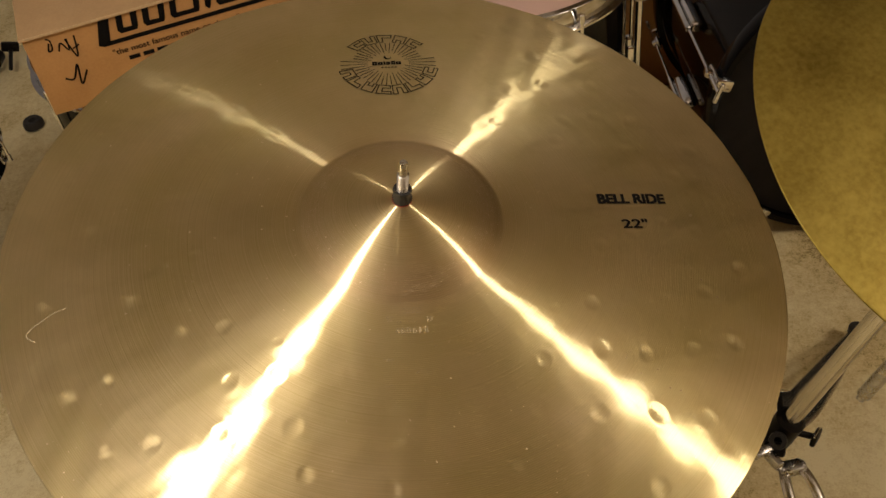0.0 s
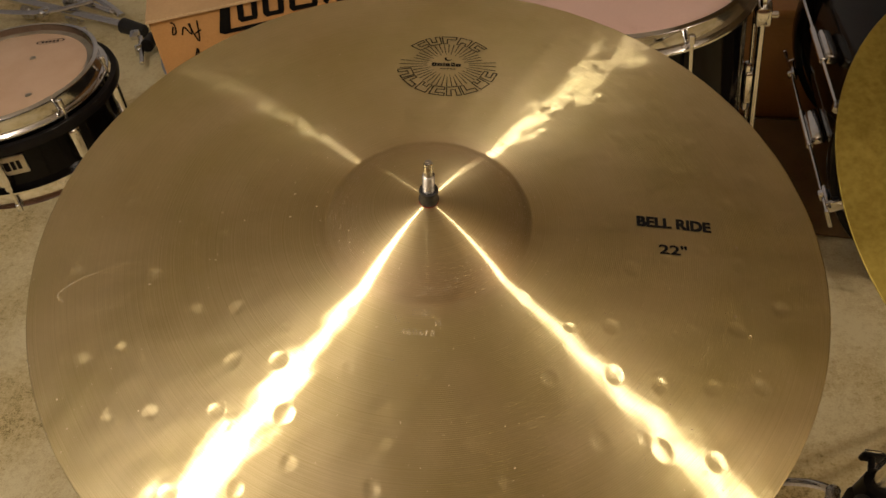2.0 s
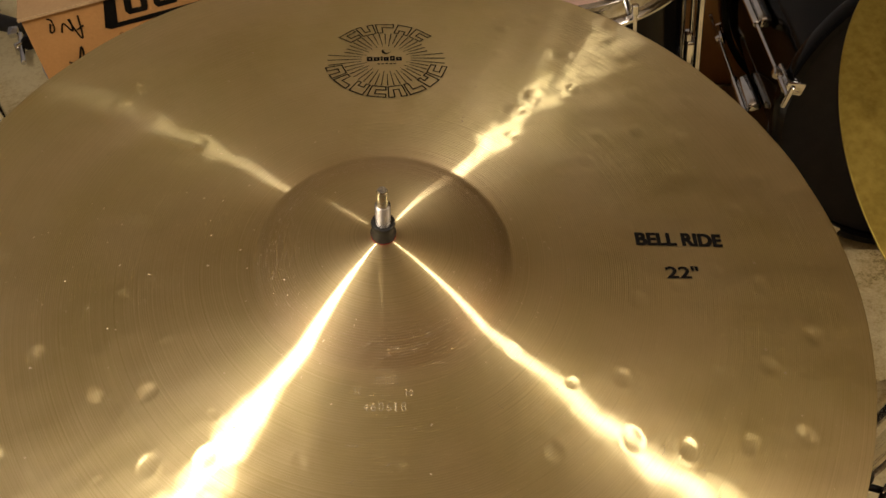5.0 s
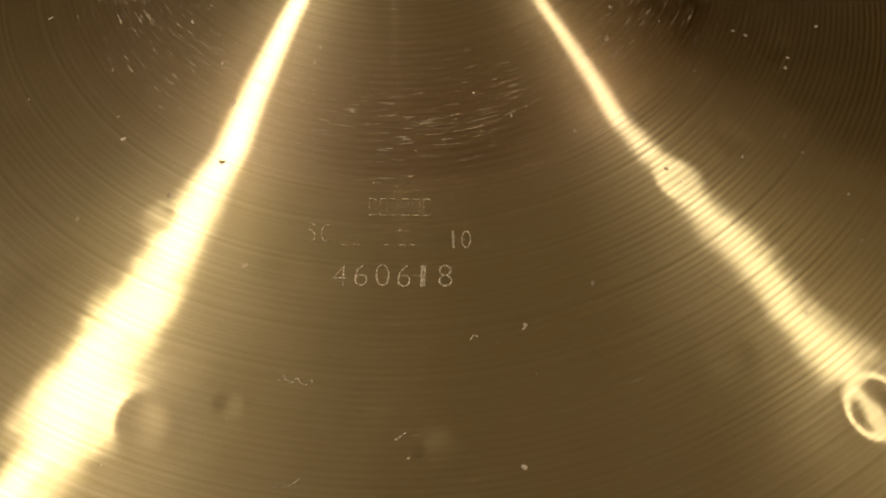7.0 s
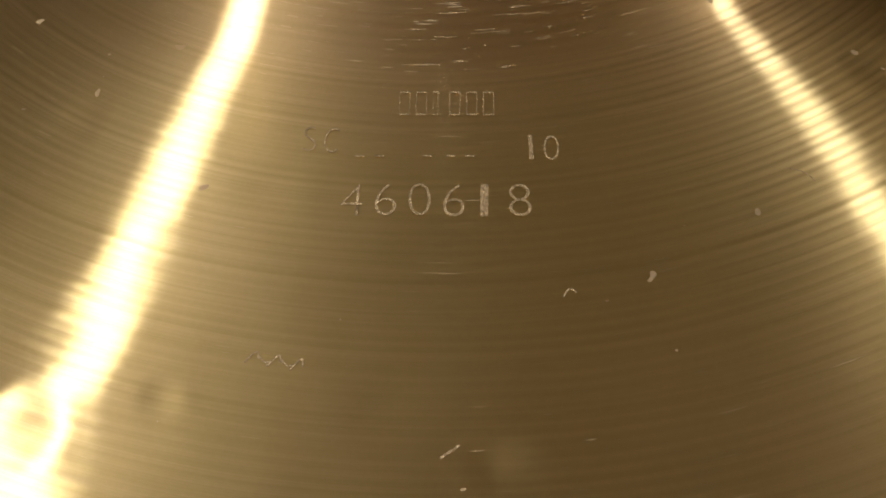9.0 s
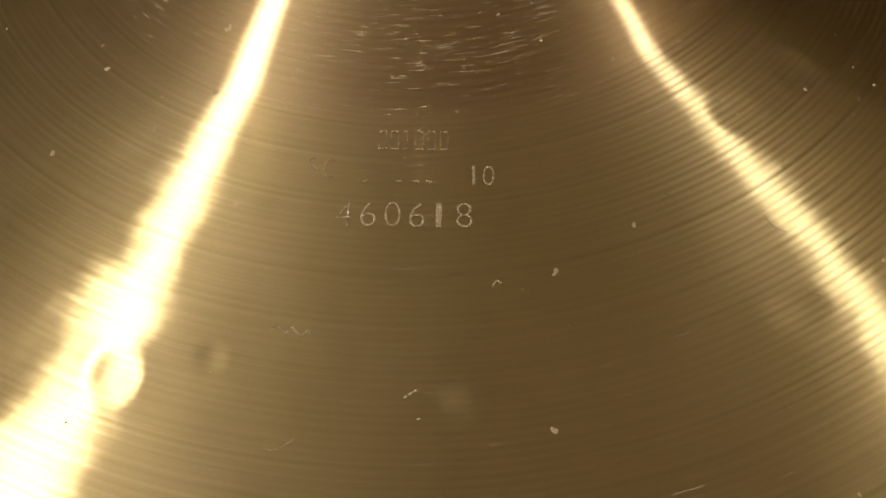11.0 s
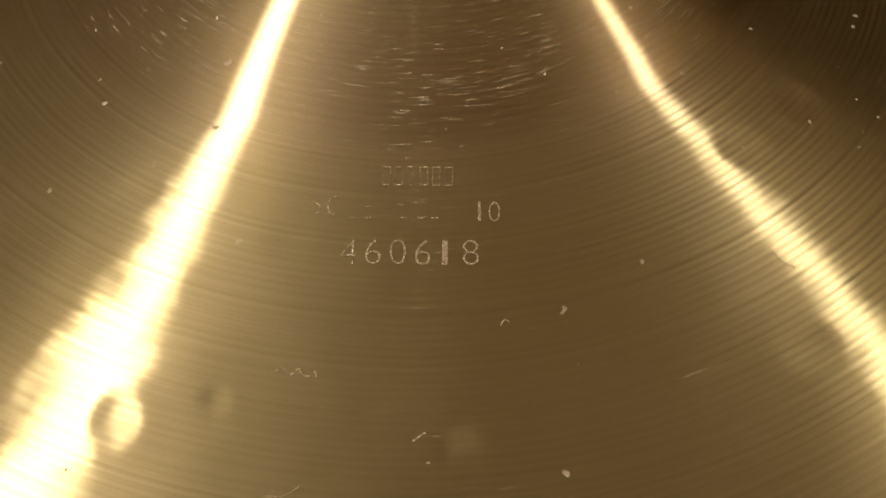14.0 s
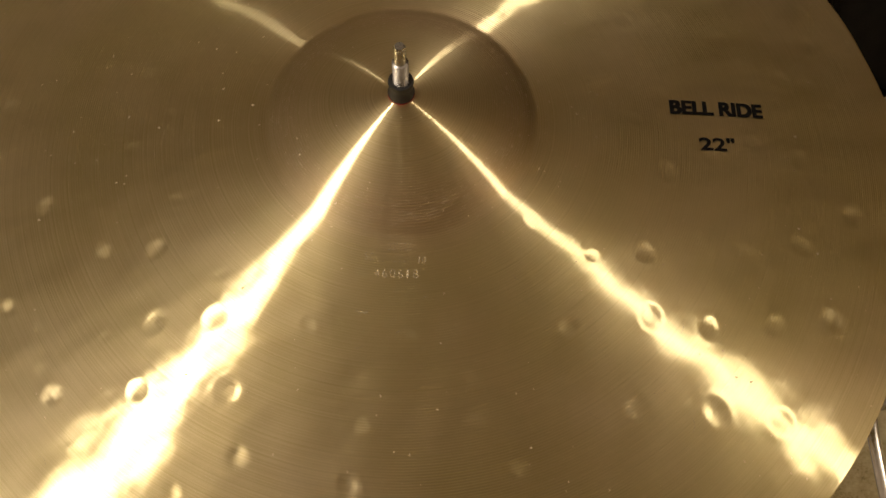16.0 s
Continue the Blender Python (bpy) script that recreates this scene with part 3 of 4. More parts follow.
def ring_logo():
    """A round badge: a ring of outlined blocks, a burst of rays, a dark bar word and a crescent."""
    pieces = []
    # outlined, notched blocks in two arcs
    shapes = ([(0, 0), (1, 0), (1, 1), (0.68, 1), (0.68, 0.32), (0.32, 0.32), (0.32, 1), (0, 1)],
              [(0, 0), (1, 0), (1, 0.3), (0.36, 0.3), (0.36, 0.7), (1, 0.7), (1, 1), (0, 1)],
              [(0, 0), (0.3, 0), (0.3, 0.34), (0.7, 0.34), (0.7, 0), (1, 0), (0.9, 1), (0.1, 1)],
              [(0, 0), (0.34, 0), (0.34, 0.6), (1, 0.6), (1, 1), (0, 1)])
    line = 0.00042
    for count, a0, a1, r0, r1 in ((5, 142, 38, 0.0298, 0.0400), (8, 190, 348, 0.0298, 0.0404)):
        step = (a1 - a0) / count
        for i in range(count):
            spots = []
            for u, v in shapes[(i * 3 + count) % 4]:
                a, q = radians(a0 + step * (i + 0.07 + 0.86 * u)), r0 + (r1 - r0) * v
                spots.append(Vector((q * math.cos(a), q * math.sin(a))))
            for p, q in zip(spots, spots[1:] + spots[:1]):
                d = (q - p).normalized()
                n = Vector((-d.y, d.x)) * line
                pieces.append(patch([p - d * line - n, q + d * line - n, q + d * line + n, p - d * line + n]))
    for i in range(44):
        a = 2 * math.pi * i / 44
        r0 = 0.0135 + (0.003 if i % 2 else 0)
        r1 = 0.0385 if (abs(math.sin(a)) < 0.28) else 0.0285
        if abs(math.sin(a)) < 0.2 and r0 < 0.016:
            r0 = 0.0165
        w = 0.0004
        d, s = Vector((math.cos(a), math.sin(a))), Vector((-math.sin(a), math.cos(a)))
        pieces.append(patch([d * r0 - s * w * 0.5, d * r1 - s * w, d * r1 + s * w, d * r0 + s * w * 0.5]))
    for i, (w, h) in enumerate(((0.0038, 0.0046), (0.004, 0.004), (0.0014, 0.0046), (0.0034, 0.004), (0.0032, 0.005), (0.004, 0.0038))):
        x = -0.0128 + (0, 0.0044, 0.0090, 0.0110, 0.0152, 0.0190)[i]
        pieces.append(frame_patch([(x, -0.0024), (x + w, -0.0024), (x + w, -0.0024 + h), (x, -0.0024 + h)], 0.0015))
    for i in range(10):
        a, b = radians(150 + 27 * i), radians(150 + 27 * (i + 1))
        o, q = 0.0030, 0.0022
        pieces.append(patch([(o * math.cos(a), 0.0078 + o * math.sin(a)), (o * math.cos(b), 0.0078 + o * math.sin(b)), (0.0007 + q * math.cos(b), 0.0082 + q * math.sin(b)), (0.0007 + q * math.cos(a), 0.0082 + q * math.sin(a))]))
    for i in range(5):
        pieces.append(patch([(-0.006 + i * 0.0026, -0.0062), (-0.0042 + i * 0.0026, -0.0062), (-0.0042 + i * 0.0026, -0.0052), (-0.006 + i * 0.0026, -0.0052)]))
    return joined(*pieces)


part("round_logo", onto_ride(ring_logo(), -0.0281, 0.1618, 12.2), INK, ride, "round black printed logo with sunburst rays", False)
part("model_lettering", onto_ride(bold_letters("BELL RIDE", 0.0530, 0.0082, 0.08), 0.1397, 0.0370, 14.6), INK, ride, "bold black printed words", False)
part("size_lettering", onto_ride(letters('22"', 0.0203, 0.0082, 0.022), 0.1579, 0.0183, 14.6), INK, ride, "black printed size", False)


def stamped(pieces, turn=10.1):
    """Thin characters stamped one by one: the character, its left end along the line and height above it in metres, its width and height."""
    out = []
    for text, x, y, w, h in pieces:
        bm = letters(text, w, h, -0.020 if w > 0.001 else -0.004)
        bm.transform(Matrix.Translation((x, y, 0)) @ pose(0, 0, 0, 0, 0, random.uniform(-3, 3)))
        out.append(bm)
    return onto_ride(joined(*out), 0.0063, -0.0925, turn, 0.00022)


part("serial_stamp", stamped([(c, x / 1000, 0.0, w / 1000, 0.0043) for c, x, w in (("4", 0.0, 2.5), ("6", 3.9, 2.4), ("0", 7.7, 2.5), ("6", 11.4, 2.4), ("1", 15.6, 0.9), ("8", 18.9, 2.5))]), STAMP, ride, "serial number stamped in the metal", False)
part("letter_stamp", stamped([("S", -0.0050, 0.0090, 0.0015, 0.0036), ("C", -0.0026, 0.0088, 0.0017, 0.0036)]), STAMP, ride, "faint stamped letters", False)
part("number_stamp", stamped([("1", 0.0213, 0.0078, 0.0005, 0.0035), ("0", 0.0229, 0.0078, 0.0018, 0.0035)]), STAMP, ride, "faint stamped number", False)


def faint_stamp():
    pieces = []
    for i in range(6):
        x, w, y = 0.0060 + i * 0.0020, 0.0013 - 0.0006 * (i == 2), 0.0142
        pieces.append(frame_patch([(x, y), (x + w, y), (x + w, y + 0.0036), (x, y + 0.0036)], 0.00018))
    for x in (0.0012, 0.0035, 0.0090, 0.0117, 0.0139):
        pieces.append(patch([(x, 0.0081), (x + 0.0011, 0.0081), (x + 0.0011, 0.00835), (x, 0.00835)]))
    return joined(*pieces)


part("maker_stamp", onto_ride(faint_stamp(), 0.0063, -0.0925, 10.1, 0.00022), STAMP, ride, "faint stamped marks", False)


def scratch(points, width=0.00016):
    """A hair-thin bright scratch through points given in millimetres."""
    line, pieces = [Vector((x / 1000, y / 1000, 0)) for x, y in points], []
    line = curve_points(line, 7)
    for p, q in zip(line, line[1:]):
        n = Vector((p.y - q.y, q.x - p.x, 0)).normalized() * width
        pieces.append(patch([(p - n)[:2], (q - n)[:2], (q + n)[:2], (p + n)[:2]]))
    part("scratch", onto_ride(joined(*pieces), 0, 0, 0, 0.00014), STAMP, ride, "hair-thin bright scratch", False)


scratch([(-226, -112), (-234, -106), (-222, -92), (-212, -86)], 0.00022)
scratch([(22.6, -117.4), (24.2, -115.8)], 0.00014)
scratch([(32.0, -98.0), (32.5, -96.9), (33.3, -97.2)], 0.00011)
for k in range(5):
    scratch([(1.0 + 1.2 * k, -111.2 + (k % 2)), (1.9 + 1.2 * k, -109.8 - (k % 2)), (2.3 + 1.2 * k, -110.6)], 0.00010)
for k in range(18):
    a, q = random.uniform(-3.1, 3.1), random.uniform(80, 255)
    x, y, w = q * math.cos(a), q * math.sin(a), random.uniform(-3.1, 3.1)
    n = random.uniform(1.0, 3.5)
    scratch([(x, y), (x + n * math.cos(w), y + n * math.sin(w)), (x + 2 * n * math.cos(w + 0.3), y + 2 * n * math.sin(w + 0.3))], random.uniform(0.00004, 0.00009))


# ---- the stand that carries the ride ----
def thread(r, z0, z1, pitch=0.0013):
    prof, z = [(r * 0.78, z0)], z0
    while z < z1:
        prof += [(r * 0.74, z), (r, z + pitch * 0.35), (r, z + pitch * 0.6), (r * 0.74, z + pitch)]
        z += pitch
    return prof


def ride_stand():
    t = thing("cymbal_stand", "chrome cymbal stand with a threaded rod and black sleeve", "cymbal stand", "cymbal stands")
    TOPZ = BOW + CUP
    part("threaded_rod", lathe(thread(0.0041, TOPZ + 0.002, TOPZ + 0.0255) + [(0.0030, TOPZ + 0.0270), (0.0030, TOPZ + 0.0372), (0.0022, TOPZ + 0.0388)], 32, SEAT), STEEL, t, "bright threaded steel rod")
    part("sleeve", lathe([(0.0044, TOPZ - 0.012), (0.0056, TOPZ - 0.012), (0.0056, TOPZ + 0.0005), (0.0066, TOPZ + 0.0008), (0.0069, TOPZ + 0.0024), (0.0060, TOPZ + 0.0050), (0.0058, TOPZ + 0.0080), (0.0065, TOPZ + 0.0105), (0.0062, TOPZ + 0.0118), (0.0046, TOPZ + 0.0120), (0.0043, TOPZ + 0.004)], 40, SEAT, closed=True), RUBBER, t, "black plastic sleeve")
    part("washer", lathe([(0.0058, TOPZ + 0.0001), (0.0066, TOPZ + 0.0000), (0.0068, TOPZ + 0.0005), (0.0058, TOPZ + 0.0016)], 40, SEAT, closed=True), RED, t, "thin red washer")
    a = SEAT @ Vector((0, 0, 0.03))
    b = SEAT @ Vector((0, 0, -0.035))
    part("tilter", joined(bar(a, b, 0.011), block((0.03, 0.022, 0.03), Matrix.Translation(b), 0.004)), STEEL, t)
    foot = Vector((b.x + 0.02, b.y - 0.02, 0.42))
    part("tube", joined(bar(b, foot, 0.011), bar(foot, (foot.x, foot.y, 0.16), 0.014)), CHROME, t)
    for k in range(3):
        w = radians(200 + 120 * k)
        end = Vector((foot.x + 0.26 * math.cos(w), foot.y + 0.26 * math.sin(w), 0.012))
        leg = part("leg", sweep([(foot.x, foot.y, 0.34), end], 0.006, flat=2.0), CHROME, t)
        part("rubber_foot", bar(end - Vector((0, 0, 0.012)), end + Vector((0, 0, 0.02)), 0.014), RUBBER, leg)


ride_stand()

# ---- the second cymbal and its stand ----
CRASH_RIM = 0.254
CRASH = Matrix.Translation((0.522, 0.228, 0.848)) @ Vector((0.331, -0.361, 1)).to_track_quat("Z", "Y").to_matrix().to_4x4()


def crash_height(r):
    u = np.clip((r - 0.055) / (CRASH_RIM - 0.055), 0, 1)
    v = np.clip(r / 0.055, 0, 1)
    return np.where(r < 0.055, 0.024 + 0.018 * (1 - v ** 2.2), 0.024 * (1 - (0.6 * u + 0.4 * u * u)))


crash = thing("crash_cymbal", "tarnished yellow-brown crash cymbal with a worn matt surface", "cymbal", "", CRASH)
under(cymbal_mesh("plate", CRASH_RIM, crash_height, [(random.uniform(0.08, 0.24), random.uniform(-3.1, 3.1), 0.006, random.uniform(0.00002, 0.00008), 1.0, 0.0) for _ in range(120)], 0.00012, BRASS, 120, 360, 0.0018), crash, "tarnished brass-coloured plate")


part("felt_washer", lathe([(0.005, 0.043), (0.018, 0.043), (0.0195, 0.047), (0.018, 0.053), (0.005, 0.053)], 32, closed=True), RUBBER, crash, "black felt washer")
part("wing_nut", joined(lathe([(0.0045, 0.0535), (0.008, 0.0535), (0.0075, 0.063), (0.0045, 0.064)], 24, closed=True), block((0.034, 0.005, 0.012), Matrix.Translation((0, 0, 0.062)), 0.002)), CHROME, crash, "chrome wing nut")


def crash_stand():
    t = thing("cymbal_stand", "chrome cymbal stand with black wing bolts and flat tripod legs", "cymbal stand", "cymbal stands")
    hub, head = Vector((0.425, 0.374, 0.20)), Vector((0.590, 0.312, 0.83))
    d = (head - hub).normalized()
    part("tube", bar(hub - d * 0.03, head, 0.0125, 28), ZINC, t, "thick chrome tube")
    off = Vector((0.052, -0.030, 0.03))
    rod = part("side_rod", joined(bar(hub + off + d * 0.10, hub + off + d * 0.56, 0.0060)), STEEL, t, "thin steel rod")
    part("sleeve", bar(hub + off + d * 0.11, hub + off + d * 0.24, 0.0095), STEEL, rod, "grey steel collar")
    mid = CRASH @ Vector((0, 0, 0.0))
    top = CRASH @ Vector((0, 0, 0.075))
    part("boom_arm", joined(bar(head - d * 0.03, mid, 0.007), bar(mid, top, 0.004), bar(head - d * 0.05, head + d * 0.01, 0.02)), CHROME, t)
    part("hub", joined(bar(hub - d * 0.045, hub + d * 0.035, 0.022, 28), block((0.05, 0.03, 0.03), Matrix.Translation(hub - d * 0.02) @ pose(0, 0, 0, 0, 15, 30), 0.005),
                       bar(hub + Vector((-0.03, -0.025, -0.01)), hub + Vector((0.0, -0.03, -0.01)), 0.011)), PLASTIC, t, "black cast hub")
    part("hub_ring", lathe([(0.006, 0.0), (0.0125, 0.0), (0.0135, 0.004), (0.0125, 0.009), (0.006, 0.009)], 28, along(hub + Vector((-0.012, -0.028, 0.012)), hub + Vector((-0.02, -0.045, 0.03))), closed=True), RUBBER, t, "black round boss")
    for dx, dy, dz, turn in ((0.005, 0.062, 0.0, 20), (0.048, -0.005, -0.012, 60)):
        c = hub + Vector((dx, dy, dz))
        w = part("wing_bolt", joined(bar(hub + Vector((dx, dy, dz)) * 0.3, c, 0.005), block((0.036, 0.008, 0.020), Matrix.Translation(c) @ pose(0, 0, 0, 0, 25, turn), 0.0036, 3)), PLASTIC, t, "black wing bolt")
        part("wing_edge", block((0.030, 0.003, 0.006), Matrix.Translation(c + Vector((0, 0, 0.011))) @ pose(0, 0, 0, 0, 25, turn), 0.0012), CHROME, w)
    part("clip", joined(block((0.03, 0.012, 0.02), Matrix.Translation(hub + Vector((-0.035, -0.04, 0.0))) @ pose(0, 0, 0, 20, 0, 30), 0.003), block((0.012, 0.03, 0.016), Matrix.Translation(hub + Vector((-0.02, -0.05, -0.005))) @ pose(0, 0, 0, 0, 10, 30), 0.003)), STEEL, t)
    for way, low in (((-0.99, 0.14), 0.10), ((0.25, -0.97), 0.10), ((0.52, 0.85), 0.12)):
        w = Vector((*way, 0)).normalized()
        s = Vector((-w.y, w.x, 0)) * 0.013
        j = hub + w * 0.045 + Vector((0, 0, -0.035))
        hinge = part("hinge", joined(bar(j - s * 1.5, j + s * 1.5, 0.009), block((0.02, 0.03, 0.018), Matrix.Translation(j) @ pose(0, 0, 0, 0, 0, math.degrees(math.atan2(w.y, w.x))), 0.003)), STEEL, t)
        end = hub + w * 0.40
        end.z = 0.022
        for q in (-1, 1):
            pts = curve_points([j + s * q, j + s * q * 1.6 + w * 0.05 + Vector((0, 0, -0.012)), j.lerp(end, 0.5) + s * q * 1.3, end + s * q * 0.4], 6)
            part("leg_strap", sweep(pts, 0.0022, 10, 3.6), ZINC, t, "flat bright steel leg strap")
        part("rubber_foot", bar(end - Vector((0, 0, 0.026)), end + Vector((0, 0, 0.018)), 0.016), RUBBER, t)


crash_stand()


# ---- drums ----
def hoop_profile(r, top, deep):
    """A pressed steel hoop: flared lip, wall, lower flange."""
    return [(r - 0.002, top), (r + 0.001, top + 0.0015), (r + 0.006, top - 0.001), (r + 0.0035, top - 0.005), (r + 0.0035, top - deep + 0.006), (r + 0.012, top - deep + 0.003), (r + 0.012, top - deep), (r + 0.001, top - deep), (r + 0.001, top - 0.004)]


def drum(name, label, at, r, deep, lugs, head, turn=0.0, badge=False, head_label="drum head", rise=0.013):
    """A drum standing on z = 0 of its pose, its top head at z = deep."""
    t = thing(name, label, "drum", "", at)
    shell = part("shell", lathe([(r - 0.006, 0.012), (r, 0.012), (r, deep - 0.012), (r - 0.006, deep - 0.012)], 72, closed=True), LACQUER, t, "glossy black shell")
    if badge:
        a = radians(badge)
        b = part("badge", block((0.004, 0.05, 0.035), pose(0, 0, 0, 0, 0, badge) @ Matrix.Translation((r + 0.001, 0, deep * 0.5)), 0.0015), BADGE, shell, "small metal badge")
        for i in range(4):
            part("badge_mark", block((0.001, 0.006, 0.016), pose(0, 0, 0, 0, 0, badge) @ Matrix.Translation((r + 0.0037, -0.014 + 0.009 * i, deep * 0.5)), 0.0), INK, b)
    h = part("drum_head", lathe([(0.004, deep - 0.0042), (r * 0.5, deep - 0.004), (r - 0.012, deep - 0.004), (r - 0.004, deep - 0.006), (r + 0.0005, deep - 0.013), (r + 0.0005, deep - 0.016), (r - 0.01, deep - 0.016)], 72), head, t, head_label)
    part("head_rim", lathe([(r - 0.016, deep - 0.0035), (r - 0.006, deep - 0.0025), (r - 0.005, deep - 0.005), (r - 0.016, deep - 0.0055)], 72, closed=True), BADGE, h)
    part("top_hoop", lathe(hoop_profile(r, deep + rise, 0.034), 96, closed=True), CHROME, t, "chrome pressed hoop")
    flip = Matrix.Diagonal((1, 1, -1, 1))
    bot = lathe(hoop_profile(r, rise, 0.034), 96, flip, closed=True)
    bmesh.ops.recalc_face_normals(bot, faces=bot.faces)
    bot.transform(Matrix.Translation((0, 0, rise)))
    part("bottom_hoop", bot, CHROME, t, "chrome pressed hoop")
    for k in range(lugs):
        m = pose(0, 0, 0, 0, 0, turn + 360 * k / lugs)
        lug = part("lug", joined(block((0.020, 0.020, 0.058), m @ Matrix.Translation((r + 0.011, 0, deep * 0.5)), 0.006, 3), block((0.012, 0.013, 0.085), m @ Matrix.Translation((r + 0.008, 0, deep * 0.5)), 0.004)), CHROME, t, "chrome lug")
        for sgn in (1, -1):
            z = deep * 0.5 + sgn * (deep * 0.5 - 0.008)
            part("tension_rod", joined(bar(m @ Vector((r + 0.011, 0, deep * 0.5 + sgn * 0.026)), m @ Vector((r + 0.011, 0, z)), 0.003, 12), bar(m @ Vector((r + 0.011, 0, z - sgn * 0.004)), m @ Vector((r + 0.011, 0, z + sgn * 0.010)), 0.0048, 10)), CHROME, lug)
    return t


floor_tom = drum("floor_tom", "black floor tom with a pale pink coated head on chrome legs", pose(0.025, 0.828, 0.36), 0.183, 0.375, 6, HEAD, 66, False, "pale pinkish coated drum head")
for ang in (3, 123, 243):
    a = radians(ang)
    c = Vector((0.204 * math.cos(a), 0.204 * math.sin(a), 0))
    leg = part("leg", sweep(curve_points([c + Vector((0, 0, 0.36)), c + Vector((0, 0, -0.15)), c * 1.12 + Vector((0, 0, -0.345))], 5), 0.0055), CHROME, floor_tom, "chrome leg")
    part("leg_bracket", joined(block((0.024, 0.034, 0.03), pose(0, 0, 0, 0, 0, ang) @ Matrix.Translation((0.204, 0, 0.318)), 0.005), bar(c + Vector((0, 0, 0.315)), c * 1.11 + Vector((0, 0, 0.315)), 0.005)), CHROME, leg, "chrome bracket with a T bolt")
    part("rubber_foot", bar(c * 1.12 + Vector((0, 0, -0.36)), c * 1.12 + Vector((0, 0, -0.33)), 0.013), RUBBER, leg)

rack_tom = drum("snare_drum", "black snare-sized drum with a clear amber head and chrome hoops", pose(-0.985, 0.645, 0.49), 0.158, 0.16, 8, AMBER, 22, -62, "clear head showing amber wood inside", 0.007)


def tom_details():
    ring = []
    for i in range(40):
        a, b = 2 * math.pi * i / 40, 2 * math.pi * (i + 1) / 40
        for s, q in ((1.0, 0.9),):
            ring.append(patch([(0.026 * math.cos(a), 0.008 * math.sin(a)), (0.026 * math.cos(b), 0.008 * math.sin(b)), (0.026 * q * math.cos(b), 0.008 * q * math.sin(b)), (0.026 * q * math.cos(a), 0.008 * q * math.sin(a))]))
    for i in range(5):
        ring.append(patch([(-0.016 + i * 0.0068, -0.003), (-0.0115 + i * 0.0068, -0.003), (-0.0115 + i * 0.0068, 0.003), (-0.016 + i * 0.0068, 0.003)]))
    bm = joined(*ring)
    bm.transform(pose(0.02, 0.115, 0.1568, 0, 0, 18))
    part("printed_mark", bm, INK, rack_tom, "oval black printed mark", False)
    for x, y in ((0.02, 0.06), (0.085, -0.05)):
        part("vent_screw", lathe([(0.002, 0.1562), (0.0055, 0.1562), (0.0055, 0.1572), (0.002, 0.1575)], 20, Matrix.Translation((x, y, 0))), BADGE, rack_tom)
    part("mount_ring", lathe([(0.172, 0.112), (0.182, 0.112), (0.184, 0.120), (0.182, 0.128), (0.172, 0.128)], 64, closed=True), PLASTIC, rack_tom, "black suspension ring")


tom_details()


def tom_stand():
    t = thing("tom_stand", "chrome basket stand holding a drum above the carpet", "drum stand")
    c = Vector((-0.985, 0.645, 0))
    part("tube", bar(c + Vector((0, 0, 0.06)), c + Vector((0, 0, 0.47)), 0.012), CHROME, t)
    for k in range(3):
        w = Vector((math.cos(radians(90 + 120 * k)), math.sin(radians(90 + 120 * k)), 0))
        part("cradle_arm", sweep([c + Vector((0, 0, 0.455)), c + w * 0.12 + Vector((0, 0, 0.462)), c + w * 0.165 + Vector((0, 0, 0.482))], 0.006), CHROME, t)
        part("leg", sweep([c + Vector((0, 0, 0.2)), c + w * 0.22 + Vector((0, 0, 0.012))], 0.005, flat=1.8), CHROME, t)


tom_stand()

CASE = drum("floor_drum", "black drum standing upright under a cardboard box", pose(-0.62, 0.93, 0.0), 0.2, 0.59, 8, HEAD, 10, False, "pale coated drum head")


# ---- the low cabinet behind the drums ----
def low_cabinet():
    t = thing("low_cabinet", "low brown varnished wooden cabinet standing on the carpet", "cabinet", "", pose(0.35, 1.53, 0))
    part("body", block((1.2, 0.36, 0.27), pose(0, 0.19, 0.155), 0.004), BROWNWOOD, t)
    part("top", block((1.24, 0.40, 0.02), pose(0, 0.19, 0.301), 0.005), BROWNWOOD, t)
    part("plinth", block((1.14, 0.32, 0.02), pose(0, 0.19, 0.0095), 0.002), BROWNWOOD, t)


low_cabinet()


# a thin dark sheet, laid as the shade on the carpet behind the drums
def rug():
    t = thing("rug", "flat dark brown sheet added as shade on the carpet under the bass drum", "rug", "", pose(0.80, 1.335, 0))
    bm = block((1.4, 0.405, 0.007), pose(0, 0, 0.0045), 0.002)
    bmesh.ops.subdivide_edges(bm, edges=[e for e in bm.edges if e.calc_length() > 0.2], cuts=24, use_grid_fill=True)
    for v in bm.verts:
        v.co.y += 0.006 * math.sin(v.co.x * 9) + random.uniform(-0.0015, 0.0015)
    part("shade_sheet", bm, SHADE_BROWN, t)


rug()


